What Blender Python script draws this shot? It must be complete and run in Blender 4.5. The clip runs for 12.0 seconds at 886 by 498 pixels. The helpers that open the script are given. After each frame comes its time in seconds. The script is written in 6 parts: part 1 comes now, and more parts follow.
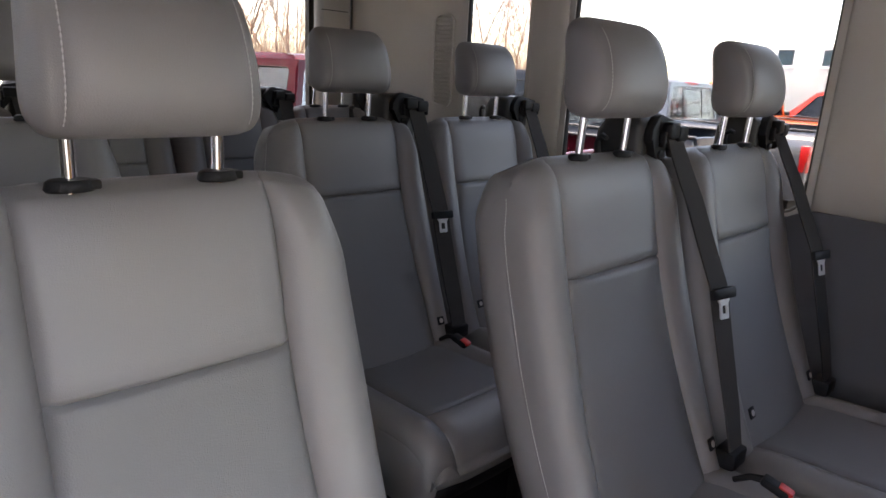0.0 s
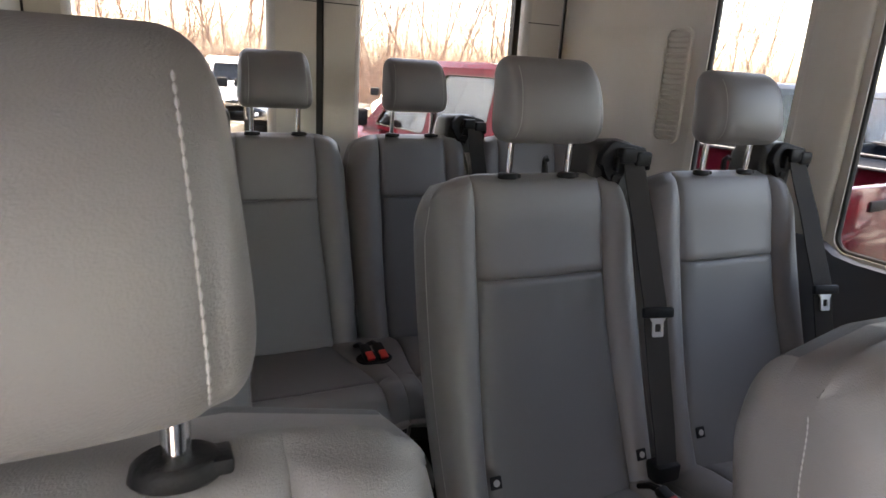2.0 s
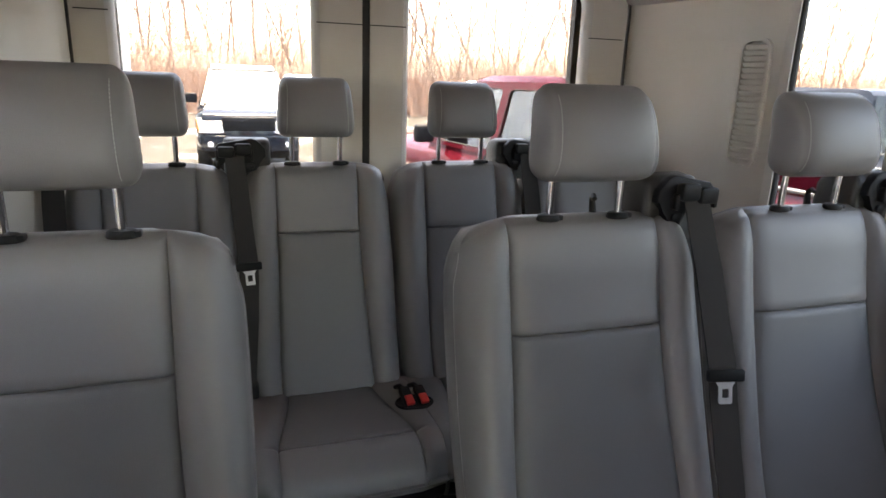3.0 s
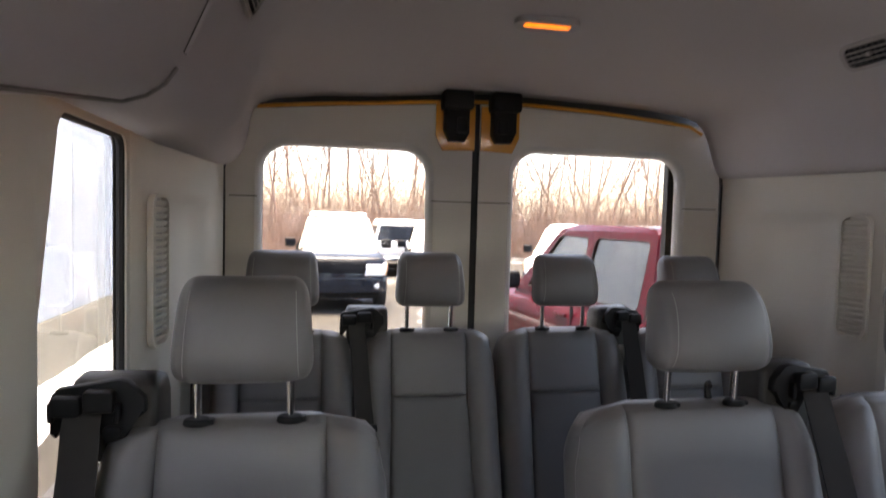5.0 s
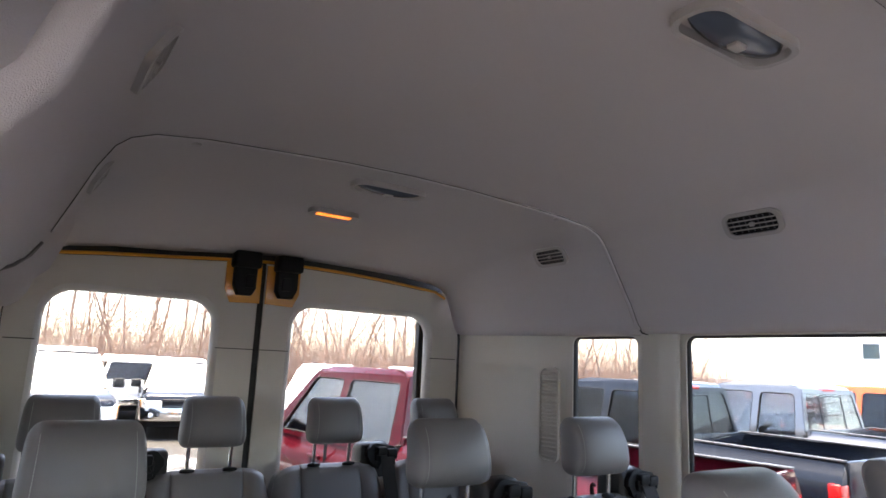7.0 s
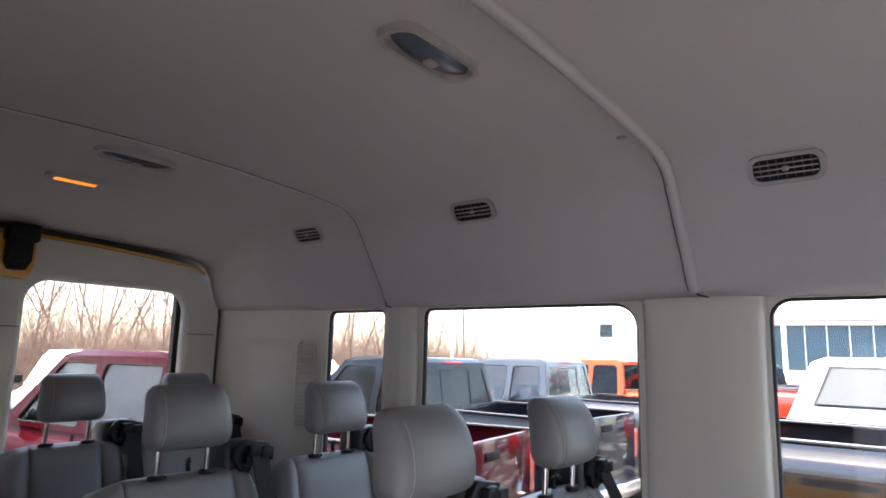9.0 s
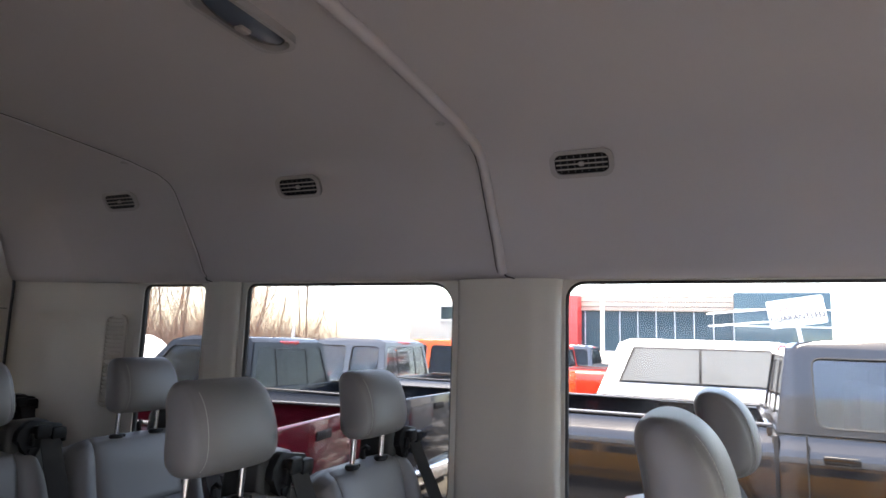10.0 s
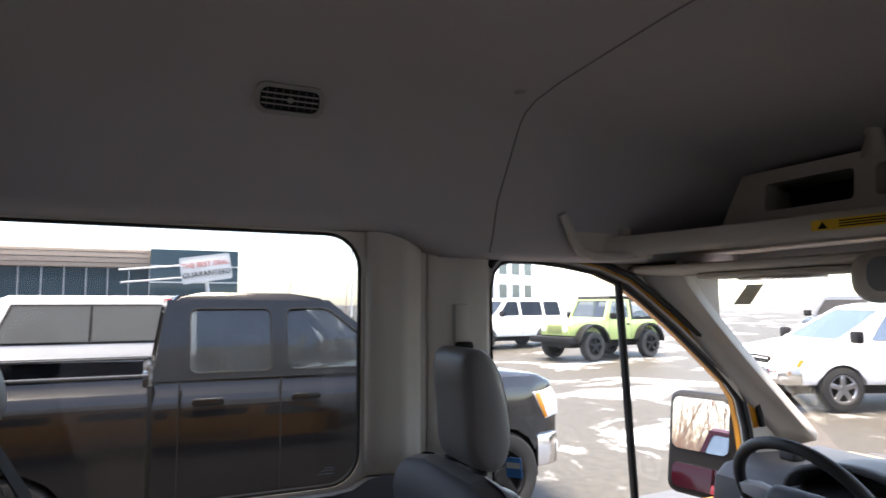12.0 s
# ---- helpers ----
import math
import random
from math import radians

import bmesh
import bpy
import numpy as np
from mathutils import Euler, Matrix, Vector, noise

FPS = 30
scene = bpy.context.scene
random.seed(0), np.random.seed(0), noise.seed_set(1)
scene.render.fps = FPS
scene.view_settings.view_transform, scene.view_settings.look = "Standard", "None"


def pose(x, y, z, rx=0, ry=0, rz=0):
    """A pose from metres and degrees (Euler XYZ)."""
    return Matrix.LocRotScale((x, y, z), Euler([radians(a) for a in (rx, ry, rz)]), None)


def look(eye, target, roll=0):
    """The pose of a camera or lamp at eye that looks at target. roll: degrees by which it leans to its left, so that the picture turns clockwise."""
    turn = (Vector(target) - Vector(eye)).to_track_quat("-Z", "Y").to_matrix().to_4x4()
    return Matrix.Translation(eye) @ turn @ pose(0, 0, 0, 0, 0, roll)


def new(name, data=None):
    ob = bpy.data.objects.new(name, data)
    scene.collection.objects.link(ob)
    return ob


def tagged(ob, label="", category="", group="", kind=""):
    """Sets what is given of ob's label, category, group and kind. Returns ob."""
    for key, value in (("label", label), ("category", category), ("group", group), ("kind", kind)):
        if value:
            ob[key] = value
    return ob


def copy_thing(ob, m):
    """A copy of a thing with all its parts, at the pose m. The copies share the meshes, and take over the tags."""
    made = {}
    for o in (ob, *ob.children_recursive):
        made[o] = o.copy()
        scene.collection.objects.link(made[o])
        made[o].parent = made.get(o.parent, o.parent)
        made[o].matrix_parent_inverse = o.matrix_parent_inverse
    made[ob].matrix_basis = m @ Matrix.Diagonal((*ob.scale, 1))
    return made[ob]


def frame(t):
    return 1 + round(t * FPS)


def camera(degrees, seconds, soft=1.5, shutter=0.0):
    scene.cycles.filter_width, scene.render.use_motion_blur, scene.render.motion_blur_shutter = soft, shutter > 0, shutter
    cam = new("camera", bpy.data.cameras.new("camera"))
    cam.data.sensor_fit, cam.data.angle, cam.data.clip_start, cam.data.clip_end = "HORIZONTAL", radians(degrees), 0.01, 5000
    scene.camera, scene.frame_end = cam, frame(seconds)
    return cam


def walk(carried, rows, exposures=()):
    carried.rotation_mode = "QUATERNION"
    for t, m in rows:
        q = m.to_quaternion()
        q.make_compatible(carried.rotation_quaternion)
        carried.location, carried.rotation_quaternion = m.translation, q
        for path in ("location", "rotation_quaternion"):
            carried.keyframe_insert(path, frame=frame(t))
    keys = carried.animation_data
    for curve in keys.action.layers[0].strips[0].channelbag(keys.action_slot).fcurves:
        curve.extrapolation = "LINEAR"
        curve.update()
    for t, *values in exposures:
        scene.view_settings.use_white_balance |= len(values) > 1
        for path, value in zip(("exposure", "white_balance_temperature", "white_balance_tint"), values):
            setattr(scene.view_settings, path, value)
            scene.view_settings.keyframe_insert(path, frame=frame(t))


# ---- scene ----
cam = camera(69.8, 12.0, shutter=0.15)
PATH = [
    (0, (-0.8, 1.111, 1.202), (0.537, 2.502, 0.677), 3.0),
    (0.5, (-0.77, 1.126, 1.208), (0.538, 2.495, 0.564), 1.9),
    (1, (-0.685, 1.222, 1.227), (0.604, 2.602, 0.569), 3.6),
    (1.5, (-0.613, 1.37, 1.25), (0.406, 3.002, 0.701), 2.1),
    (2, (-0.543, 1.444, 1.269), (0.291, 3.177, 0.722), 3.5),
    (2.5, (-0.459, 1.499, 1.29), (0.215, 3.299, 0.737), 1.5),
    (3, (-0.432, 1.535, 1.3), (0.194, 3.362, 0.778), 2.0),
    (3.2, (-0.44, 1.555, 1.312), (0.127, 3.402, 0.799), 3.1),
    (4.8, (-0.516, 1.5, 1.401), (-0.15, 3.438, 1.067), 0.3),
    (5, (-0.53, 1.467, 1.395), (-0.139, 3.425, 1.29), 1.5),
    (5.5, (-0.591, 1.371, 1.415), (-0.036, 3.279, 1.647), 0.9),
    (6, (-0.64, 1.29, 1.418), (0.088, 3.129, 1.716), 1.1),
    (6.5, (-0.678, 1.211, 1.419), (0.21, 2.971, 1.763), 1.3),
    (6.7, (-0.715, 1.19, 1.427), (0.258, 2.902, 1.776), 1.8),
    (8.3, (-0.772, 1.031, 1.384), (0.568, 2.477, 1.725), 2.1),
    (8.5, (-0.778, 1.023, 1.383), (0.64, 2.396, 1.706), 1.3),
    (9, (-0.754, 0.988, 1.386), (0.805, 2.199, 1.711), 1.5),
    (9.5, (-0.732, 0.955, 1.384), (0.979, 1.938, 1.709), 1.7),
    (10, (-0.742, 0.918, 1.374), (1.067, 1.723, 1.655), 1.8),
    (10.5, (-0.719, 0.891, 1.359), (1.191, 1.432, 1.599), 0.5),
    (11, (-0.666, 0.758, 1.35), (1.321, 0.848, 1.56), -0.2),
    (11.5, (-0.66, 0.657, 1.353), (1.291, 0.25, 1.522), 0.5),
    (12, (-0.641, 0.665, 1.355), (1.165, -0.179, 1.528), -0.1),
]
walk(cam, [(t, look(eye, target, roll)) for t, eye, target, roll in PATH], exposures=[(0.0, 5.30, 9000, 21), (1.5, 5.90, 9000, 19), (2.5, 6.08, 9700, 17), (3.0, 6.28, 9200, 16), (5.0, 5.64, 8600, 20), (6.5, 5.82, 7700, 17), (8.5, 5.58, 7700, 16), (9.5, 5.35, 7800, 15), (10.5, 4.60, 8200, 18), (11.0, 4.02, 8200, 18), (11.5, 3.74, 8200, 18), (12.0, 3.34, 8000, 16)])

# ---------- world and light ----------
world = bpy.data.worlds.new("sky")
scene.world = world
world.use_nodes = True
wn, wl = world.node_tree.nodes, world.node_tree.links
wn.clear()
sky = wn.new("ShaderNodeTexSky")
sky.sky_type = "NISHITA"
sky.sun_disc = False
SUN_EL, SUN_AZ = radians(80), radians(352)
sky.sun_elevation, sky.sun_rotation = SUN_EL, SUN_AZ
sky.dust_density, sky.air_density = 1.6, 0.8
bg = wn.new("ShaderNodeBackground")
bg.inputs["Strength"].default_value = 0.15
out = wn.new("ShaderNodeOutputWorld")
wl.new(sky.outputs[0], bg.inputs["Color"])
wl.new(bg.outputs[0], out.inputs["Surface"])
sun = new("sun", bpy.data.lights.new("sun", "SUN"))
sun.data.energy, sun.data.angle, sun.data.color = 2.4, radians(35), (1.0, 0.95, 0.90)
sun_dir = Vector((math.sin(SUN_AZ) * math.cos(SUN_EL), math.cos(SUN_AZ) * math.cos(SUN_EL), math.sin(SUN_EL)))
sun.matrix_basis = look(sun_dir * 30, (0, 0, 0))

# ---------- materials ----------
def mat(name, color, rough=0.6, metal=0.0, grain=0.0, grain_size=60.0, tone=0.12, tone_size=3.0, spec=0.5, coat=0.0, even=False):
    m = bpy.data.materials.new(name)
    m.use_nodes = True
    n, l = m.node_tree.nodes, m.node_tree.links
    p = n["Principled BSDF"]
    p.inputs["Roughness"].default_value, p.inputs["Metallic"].default_value = rough, metal
    p.inputs["Specular IOR Level"].default_value, p.inputs["Coat Weight"].default_value = spec, coat
    tc = n.new("ShaderNodeTexCoord")
    big = n.new("ShaderNodeTexNoise")
    big.inputs["Scale"].default_value, big.inputs["Detail"].default_value = tone_size, 4.0
    l.new(tc.outputs["Object"], big.inputs["Vector"])
    ramp = n.new("ShaderNodeMapRange")
    ramp.inputs["To Min"].default_value, ramp.inputs["To Max"].default_value = 1 - tone, 1 + tone
    l.new(big.outputs["Fac"], ramp.inputs["Value"])
    mul = n.new("ShaderNodeMix")
    mul.data_type, mul.blend_type = "RGBA", "MULTIPLY"
    mul.inputs["Factor"].default_value = 1.0
    mul.inputs["A"].default_value = (*color, 1)
    l.new(ramp.outputs[0], mul.inputs["B"])
    l.new(mul.outputs["Result"], p.inputs["Base Color"])
    rr = n.new("ShaderNodeMapRange")
    rr.inputs["To Min"].default_value, rr.inputs["To Max"].default_value = max(rough - 0.08, 0.02), min(rough + 0.08, 1)
    l.new(big.outputs["Fac"], rr.inputs["Value"])
    if not even:
        l.new(rr.outputs[0], p.inputs["Roughness"])
    if grain:
        fine = n.new("ShaderNodeTexNoise")
        fine.inputs["Scale"].default_value, fine.inputs["Detail"].default_value = grain_size, 3.0
        l.new(tc.outputs["Object"], fine.inputs["Vector"])
        b = n.new("ShaderNodeBump")
        b.inputs["Strength"].default_value, b.inputs["Distance"].default_value = grain, 0.002
        l.new(fine.outputs["Fac"], b.inputs["Height"])
        l.new(b.outputs[0], p.inputs["Normal"])
    return m


def glass(name, tint=(1, 1, 1), gloss=1.0, base=0.012):
    """A thin pane: clear, tinted, with the mirror image that glass gives."""
    m = bpy.data.materials.new(name)
    m.use_nodes = True
    n, l = m.node_tree.nodes, m.node_tree.links
    n.clear()
    o = n.new("ShaderNodeOutputMaterial")
    t, g, mix, w = n.new("ShaderNodeBsdfTransparent"), n.new("ShaderNodeBsdfGlossy"), n.new("ShaderNodeMixShader"), n.new("ShaderNodeLayerWeight")
    w.inputs["Blend"].default_value = 0.5
    p5, f = n.new("ShaderNodeMath"), n.new("ShaderNodeMath")
    p5.operation, f.operation = "POWER", "MULTIPLY_ADD"
    p5.inputs[1].default_value, f.inputs[1].default_value, f.inputs[2].default_value = 5.0, 0.9, base
    l.new(w.outputs["Facing"], p5.inputs[0])
    l.new(p5.outputs[0], f.inputs[0])
    t.inputs["Color"].default_value = (*tint, 1)
    g.inputs["Roughness"].default_value = 0.01
    g.inputs["Color"].default_value = (gloss, gloss, gloss, 1)
    l.new(f.outputs[0], mix.inputs[0])
    l.new(t.outputs[0], mix.inputs[1])
    l.new(g.outputs[0], mix.inputs[2])
    l.new(mix.outputs[0], o.inputs["Surface"])
    return m


def glow(name, color, strength):
    m = bpy.data.materials.new(name)
    m.use_nodes = True
    p = m.node_tree.nodes["Principled BSDF"]
    p.inputs["Base Color"].default_value = (*color, 1)
    p.inputs["Emission Color"].default_value = (*color, 1)
    p.inputs["Emission Strength"].default_value = strength
    return m


VINYL = mat("grey_vinyl", (0.130, 0.1245, 0.1235), 0.46, grain=0.25, grain_size=900, tone=0.06, tone_size=4)
VINYL_IN = mat("grey_vinyl_insert", (0.102, 0.1005, 0.1015), 0.5, grain=0.35, grain_size=700, tone=0.06, tone_size=4)
PLASTIC_BLACK = mat("black_plastic", (0.009, 0.009, 0.010), 0.5, grain=0.2, grain_size=500, tone=0.15, spec=0.12)
WEBBING = mat("belt_webbing", (0.034, 0.032, 0.031), 0.85, spec=0.15, grain=0.5, grain_size=1200, tone=0.12, tone_size=30)
CHROME = mat("chrome", (0.75, 0.75, 0.76), 0.12, 1.0, tone=0.04)
RED_PLASTIC = mat("red_plastic", (0.55, 0.02, 0.015), 0.4, tone=0.08)
HEADLINER = mat("headliner_cloth", (0.42, 0.395, 0.40), 0.92, grain=0.5, grain_size=1500, tone=0.04, tone_size=2, spec=0.15)
TRIM = mat("trim_beige", (0.50, 0.47, 0.415), 0.6, grain=0.3, grain_size=900, tone=0.05, tone_size=2, spec=0.3)
TRIM_DARK = mat("trim_dark_grey", (0.085, 0.088, 0.098), 0.6, grain=0.4, grain_size=700, tone=0.08, spec=0.3)
RUBBER = mat("black_rubber", (0.012, 0.012, 0.012), 0.7, tone=0.2)
FLOOR_VINYL = mat("floor_vinyl", (0.03, 0.03, 0.032), 0.6, grain=0.4, grain_size=250, tone=0.2)
BODY_YELLOW = mat("yellow_body_paint", (0.60, 0.235, 0.010), 0.3, tone=0.05, coat=0.6)
GLASS = glass("window_glass", (0.93, 0.95, 0.94))
GLASS_TINT = glass("tinted_glass", (0.58, 0.60, 0.60))
GLASS_REAR = glass("dark_tinted_glass", (0.42, 0.43, 0.425))


# ---------- mesh helpers ----------
def mesh_of(name, bm, smooth=True, angle=40):
    bmesh.ops.recalc_face_normals(bm, faces=bm.faces[:])
    me = bpy.data.meshes.new(name)
    bm.to_mesh(me)
    bm.free()
    if smooth:
        me.shade_smooth()
        me.set_sharp_from_angle(angle=radians(angle))
    return me


def part(name, bm, material, parent=None, label="", m=None, smooth=True, angle=40):
    me = bm if isinstance(bm, bpy.types.Mesh) else mesh_of(name, bm, smooth, angle)
    if not me.materials:
        me.materials.append(material)
    ob = new(name, me)
    if m is not None:
        ob.matrix_basis = m
    if parent is not None:
        ob.parent = parent
    return tagged(ob, label)


def thing(name, label, category, group="", kind="", m=None):
    ob = tagged(new(name), label, category, group, kind)
    if m is not None:
        ob.matrix_basis = m
    return ob


def box(x0, x1, y0, y1, z0, z1, r=0.0, seg=2, bm=None):
    one = bmesh.new()
    bmesh.ops.create_cube(one, size=1)
    for v in one.verts:
        v.co = Vector(((x0 + x1) / 2 + v.co.x * (x1 - x0), (y0 + y1) / 2 + v.co.y * (y1 - y0), (z0 + z1) / 2 + v.co.z * (z1 - z0)))
    if r:
        bmesh.ops.bevel(one, geom=one.edges[:], offset=r, segments=seg, profile=0.5, affect="EDGES")
    if bm is None:
        return one
    return join(bm, one)


def join(bm, other, m=None):
    me = bpy.data.meshes.new("tmp")
    if m is not None:
        other.transform(m)
    other.to_mesh(me)
    other.free()
    bm.from_mesh(me)
    bpy.data.meshes.remove(me)
    return bm


def tube(points, r, n=10, caps=True, bm=None):
    """A round bar along points; r: one radius or one a point."""
    bm = bm or bmesh.new()
    pts = [Vector(p) for p in points]
    rs = r if isinstance(r, (list, tuple)) else [r] * len(pts)
    rings, prev = [], None
    for i, p in enumerate(pts):
        d = (pts[min(i + 1, len(pts) - 1)] - pts[max(i - 1, 0)]).normalized()
        a = prev if prev is not None else Vector((0, 0, 1)) if abs(d.z) < 0.9 else Vector((1, 0, 0))
        a = (a - d * a.dot(d)).normalized()
        b = d.cross(a)
        prev = a
        rings.append([bm.verts.new(p + rs[i] * (math.cos(2 * math.pi * k / n) * a + math.sin(2 * math.pi * k / n) * b)) for k in range(n)])
    for q, w in zip(rings, rings[1:]):
        for k in range(n):
            bm.faces.new((q[k], q[(k + 1) % n], w[(k + 1) % n], w[k]))
    if caps:
        bm.faces.new(rings[0][::-1])
        bm.faces.new(rings[-1])
    return bm


def ring_tube(points, r, n=8):
    """A closed bar round a loop of points."""
    bm = bmesh.new()
    pts = [Vector(p) for p in points]
    c = sum(pts, Vector()) / len(pts)
    rings = []
    for i, p in enumerate(pts):
        d = (pts[(i + 1) % len(pts)] - pts[i - 1]).normalized()
        a = (p - c)
        a = (a - d * a.dot(d)).normalized()
        b = d.cross(a)
        rings.append([bm.verts.new(p + r * (math.cos(2 * math.pi * k / n) * a + math.sin(2 * math.pi * k / n) * b)) for k in range(n)])
    for i in range(len(rings)):
        q, w = rings[i], rings[(i + 1) % len(rings)]
        for k in range(n):
            bm.faces.new((q[k], q[(k + 1) % n], w[(k + 1) % n], w[k]))
    return bm


def round_rect(a0, a1, b0, b1, r, n=6):
    """Loop of (a, b), counter-clockwise, r: one radius or four (lower left, lower right, upper right, upper left)."""
    rs = r if isinstance(r, (list, tuple)) else [r] * 4
    pts = []
    for (ca, cb, start), q in zip(((a0, b0, 180), (a1, b0, 270), (a1, b1, 0), (a0, b1, 90)), rs):
        sa, sb = (1 if ca == a0 else -1), (1 if cb == b0 else -1)
        for k in range(n + 1):
            t = radians(start + 90 * k / n)
            pts.append((ca + sa * q + q * math.cos(t), cb + sb * q + q * math.sin(t)))
    return pts


def round_poly(loop, r, n=4):
    """The loop with its corners rounded."""
    pts, k = [], len(loop)
    for i in range(k):
        p, a, b = Vector(loop[i]), Vector(loop[i - 1]), Vector(loop[(i + 1) % k])
        q = min(r, (a - p).length * 0.45, (b - p).length * 0.45)
        u, w = p + (a - p).normalized() * q, p + (b - p).normalized() * q
        for j in range(n + 1):
            t = j / n
            c = u * (1 - t) ** 2 + p * (2 * t * (1 - t)) + w * t ** 2
            pts.append((c.x, c.y))
    return pts


def plate(outline, holes, depth, to3d):
    """A plate with holes: outline and holes are loops of (a, b); to3d(a, b, d) gives the place, d running from 0 to depth."""
    bm = bmesh.new()
    edges, loops = [], []
    for loop in (outline, *holes):
        vs = [bm.verts.new((a, b, 0)) for a, b in loop]
        loops.append(vs)
        edges += [bm.edges.new((vs[i], vs[(i + 1) % len(vs)])) for i in range(len(vs))]
    bmesh.ops.triangle_fill(bm, use_beauty=True, use_dissolve=False, edges=edges)
    bmesh.ops.recalc_face_normals(bm, faces=bm.faces[:])
    back = {}
    flat = bm.verts[:]
    for v in flat:
        back[v] = bm.verts.new((v.co.x, v.co.y, depth))
    for f in bm.faces[:]:
        bm.faces.new([back[v] for v in reversed(f.verts)])
    for vs in loops:
        for i in range(len(vs)):
            a, b = vs[i], vs[(i + 1) % len(vs)]
            bm.faces.new((a, b, back[b], back[a]))
    for v in bm.verts:
        v.co = Vector(to3d(*v.co))
    return bm


def prism(loop, d0, d1, to3d, r=0.0, cuts=()):
    """An extruded outline, its long edges rounded by r; cuts: levels at which its faces are divided, so that to3d can bend them."""
    bm = bmesh.new()
    a = [bm.verts.new((p[0], p[1], d0)) for p in loop]
    b = [bm.verts.new((p[0], p[1], d1)) for p in loop]
    fa, fb = bm.faces.new(a[::-1]), bm.faces.new(b)
    for i in range(len(loop)):
        j = (i + 1) % len(loop)
        bm.faces.new((a[i], a[j], b[j], b[i]))
    if r:
        bmesh.ops.bevel(bm, geom=list({e for f in (fa, fb) for e in f.edges}), offset=r, segments=2, profile=0.5, affect="EDGES")
    if cuts:
        bmesh.ops.triangulate(bm, faces=[f for f in bm.faces if len(f.verts) > 4])
        for q in cuts:
            bmesh.ops.bisect_plane(bm, geom=bm.verts[:] + bm.edges[:] + bm.faces[:], plane_co=(0, q, 0), plane_no=(0, 1, 0), dist=1e-5)
    for v in bm.verts:
        v.co = Vector(to3d(*v.co))
    return bm


def sheet(rows):
    """A skin through rows of points."""
    bm = bmesh.new()
    vs = [[bm.verts.new(p) for p in row] for row in rows]
    for a, b in zip(vs, vs[1:]):
        for i in range(len(a) - 1):
            bm.faces.new((a[i], a[i + 1], b[i + 1], b[i]))
    return bm


def smooth01(t):
    t = min(max(t, 0.0), 1.0)
    return t * t * (3 - 2 * t)


# ---------- the van: shell ----------
XE, XW = 0.93, 0.905            # inner faces of the driver's and the kerb side's walls
WIN_Z0, WIN_Z1 = 0.905, 1.537
SIDE_WINDOWS = ((2.552, 2.845, (0.05, 0.03, 0.03, 0.03)), (1.624, 2.372, (0.06, 0.04, 0.03, 0.07)), (0.162, 1.303, (0.08, 0.06, 0.05, 0.09)))
REAR_Y = 3.47

floor = part("floor", box(-1.0, 1.0, -1.9, 3.5, -0.05, 0.0), FLOOR_VINYL, smooth=False)
tagged(floor, "black ribbed vinyl floor of the van", "floor", kind="structure")


def east(y, z, d):
    return (XE + d, y, z)


def west(y, z, d):
    return (-XW - d, y, z)


def window_pane(name, to3d, loop, material, seal_r=0.008, deep=0.022):
    w = thing(name, "fixed van window with a black rubber seal", "window", kind="structure")
    pane = part("pane", plate(loop, [], 0.005, lambda a, b, d: to3d(a, b, deep + d)), material, w, smooth=False)
    pane.visible_shadow = material != GLASS
    mid = [sum(p[k] for p in loop) / len(loop) for k in (0, 1)]
    wide = [(a + math.copysign(0.03, a - mid[0]), b + math.copysign(0.03, b - mid[1])) for a, b in loop]
    if seal_r < 0.01:
        part("reveal", plate(wide, [loop], 0.005, lambda a, b, d: to3d(a, b, deep - 0.0005 + d)), RUBBER, w, "black glass edge", angle=30)
    part("seal", ring_tube([to3d(a, b, deep - 0.010) for a, b in loop], seal_r), RUBBER, w, "black rubber seal")
    return w


def belt_edge(y0, y1, windows, top=0.93, dip=0.897):
    """The upper edge of the dark lower trim, lower under the windows."""
    pts = [(y0, top)]
    for a, b, _ in sorted(windows):
        pts += [(a - 0.05, top), (a - 0.01, top - 0.006), (a + 0.03, dip + 0.006), (a + 0.08, dip), (b - 0.08, dip), (b - 0.03, dip + 0.006), (b + 0.01, top - 0.006), (b + 0.05, top)]
    return pts + [(y1, top)]


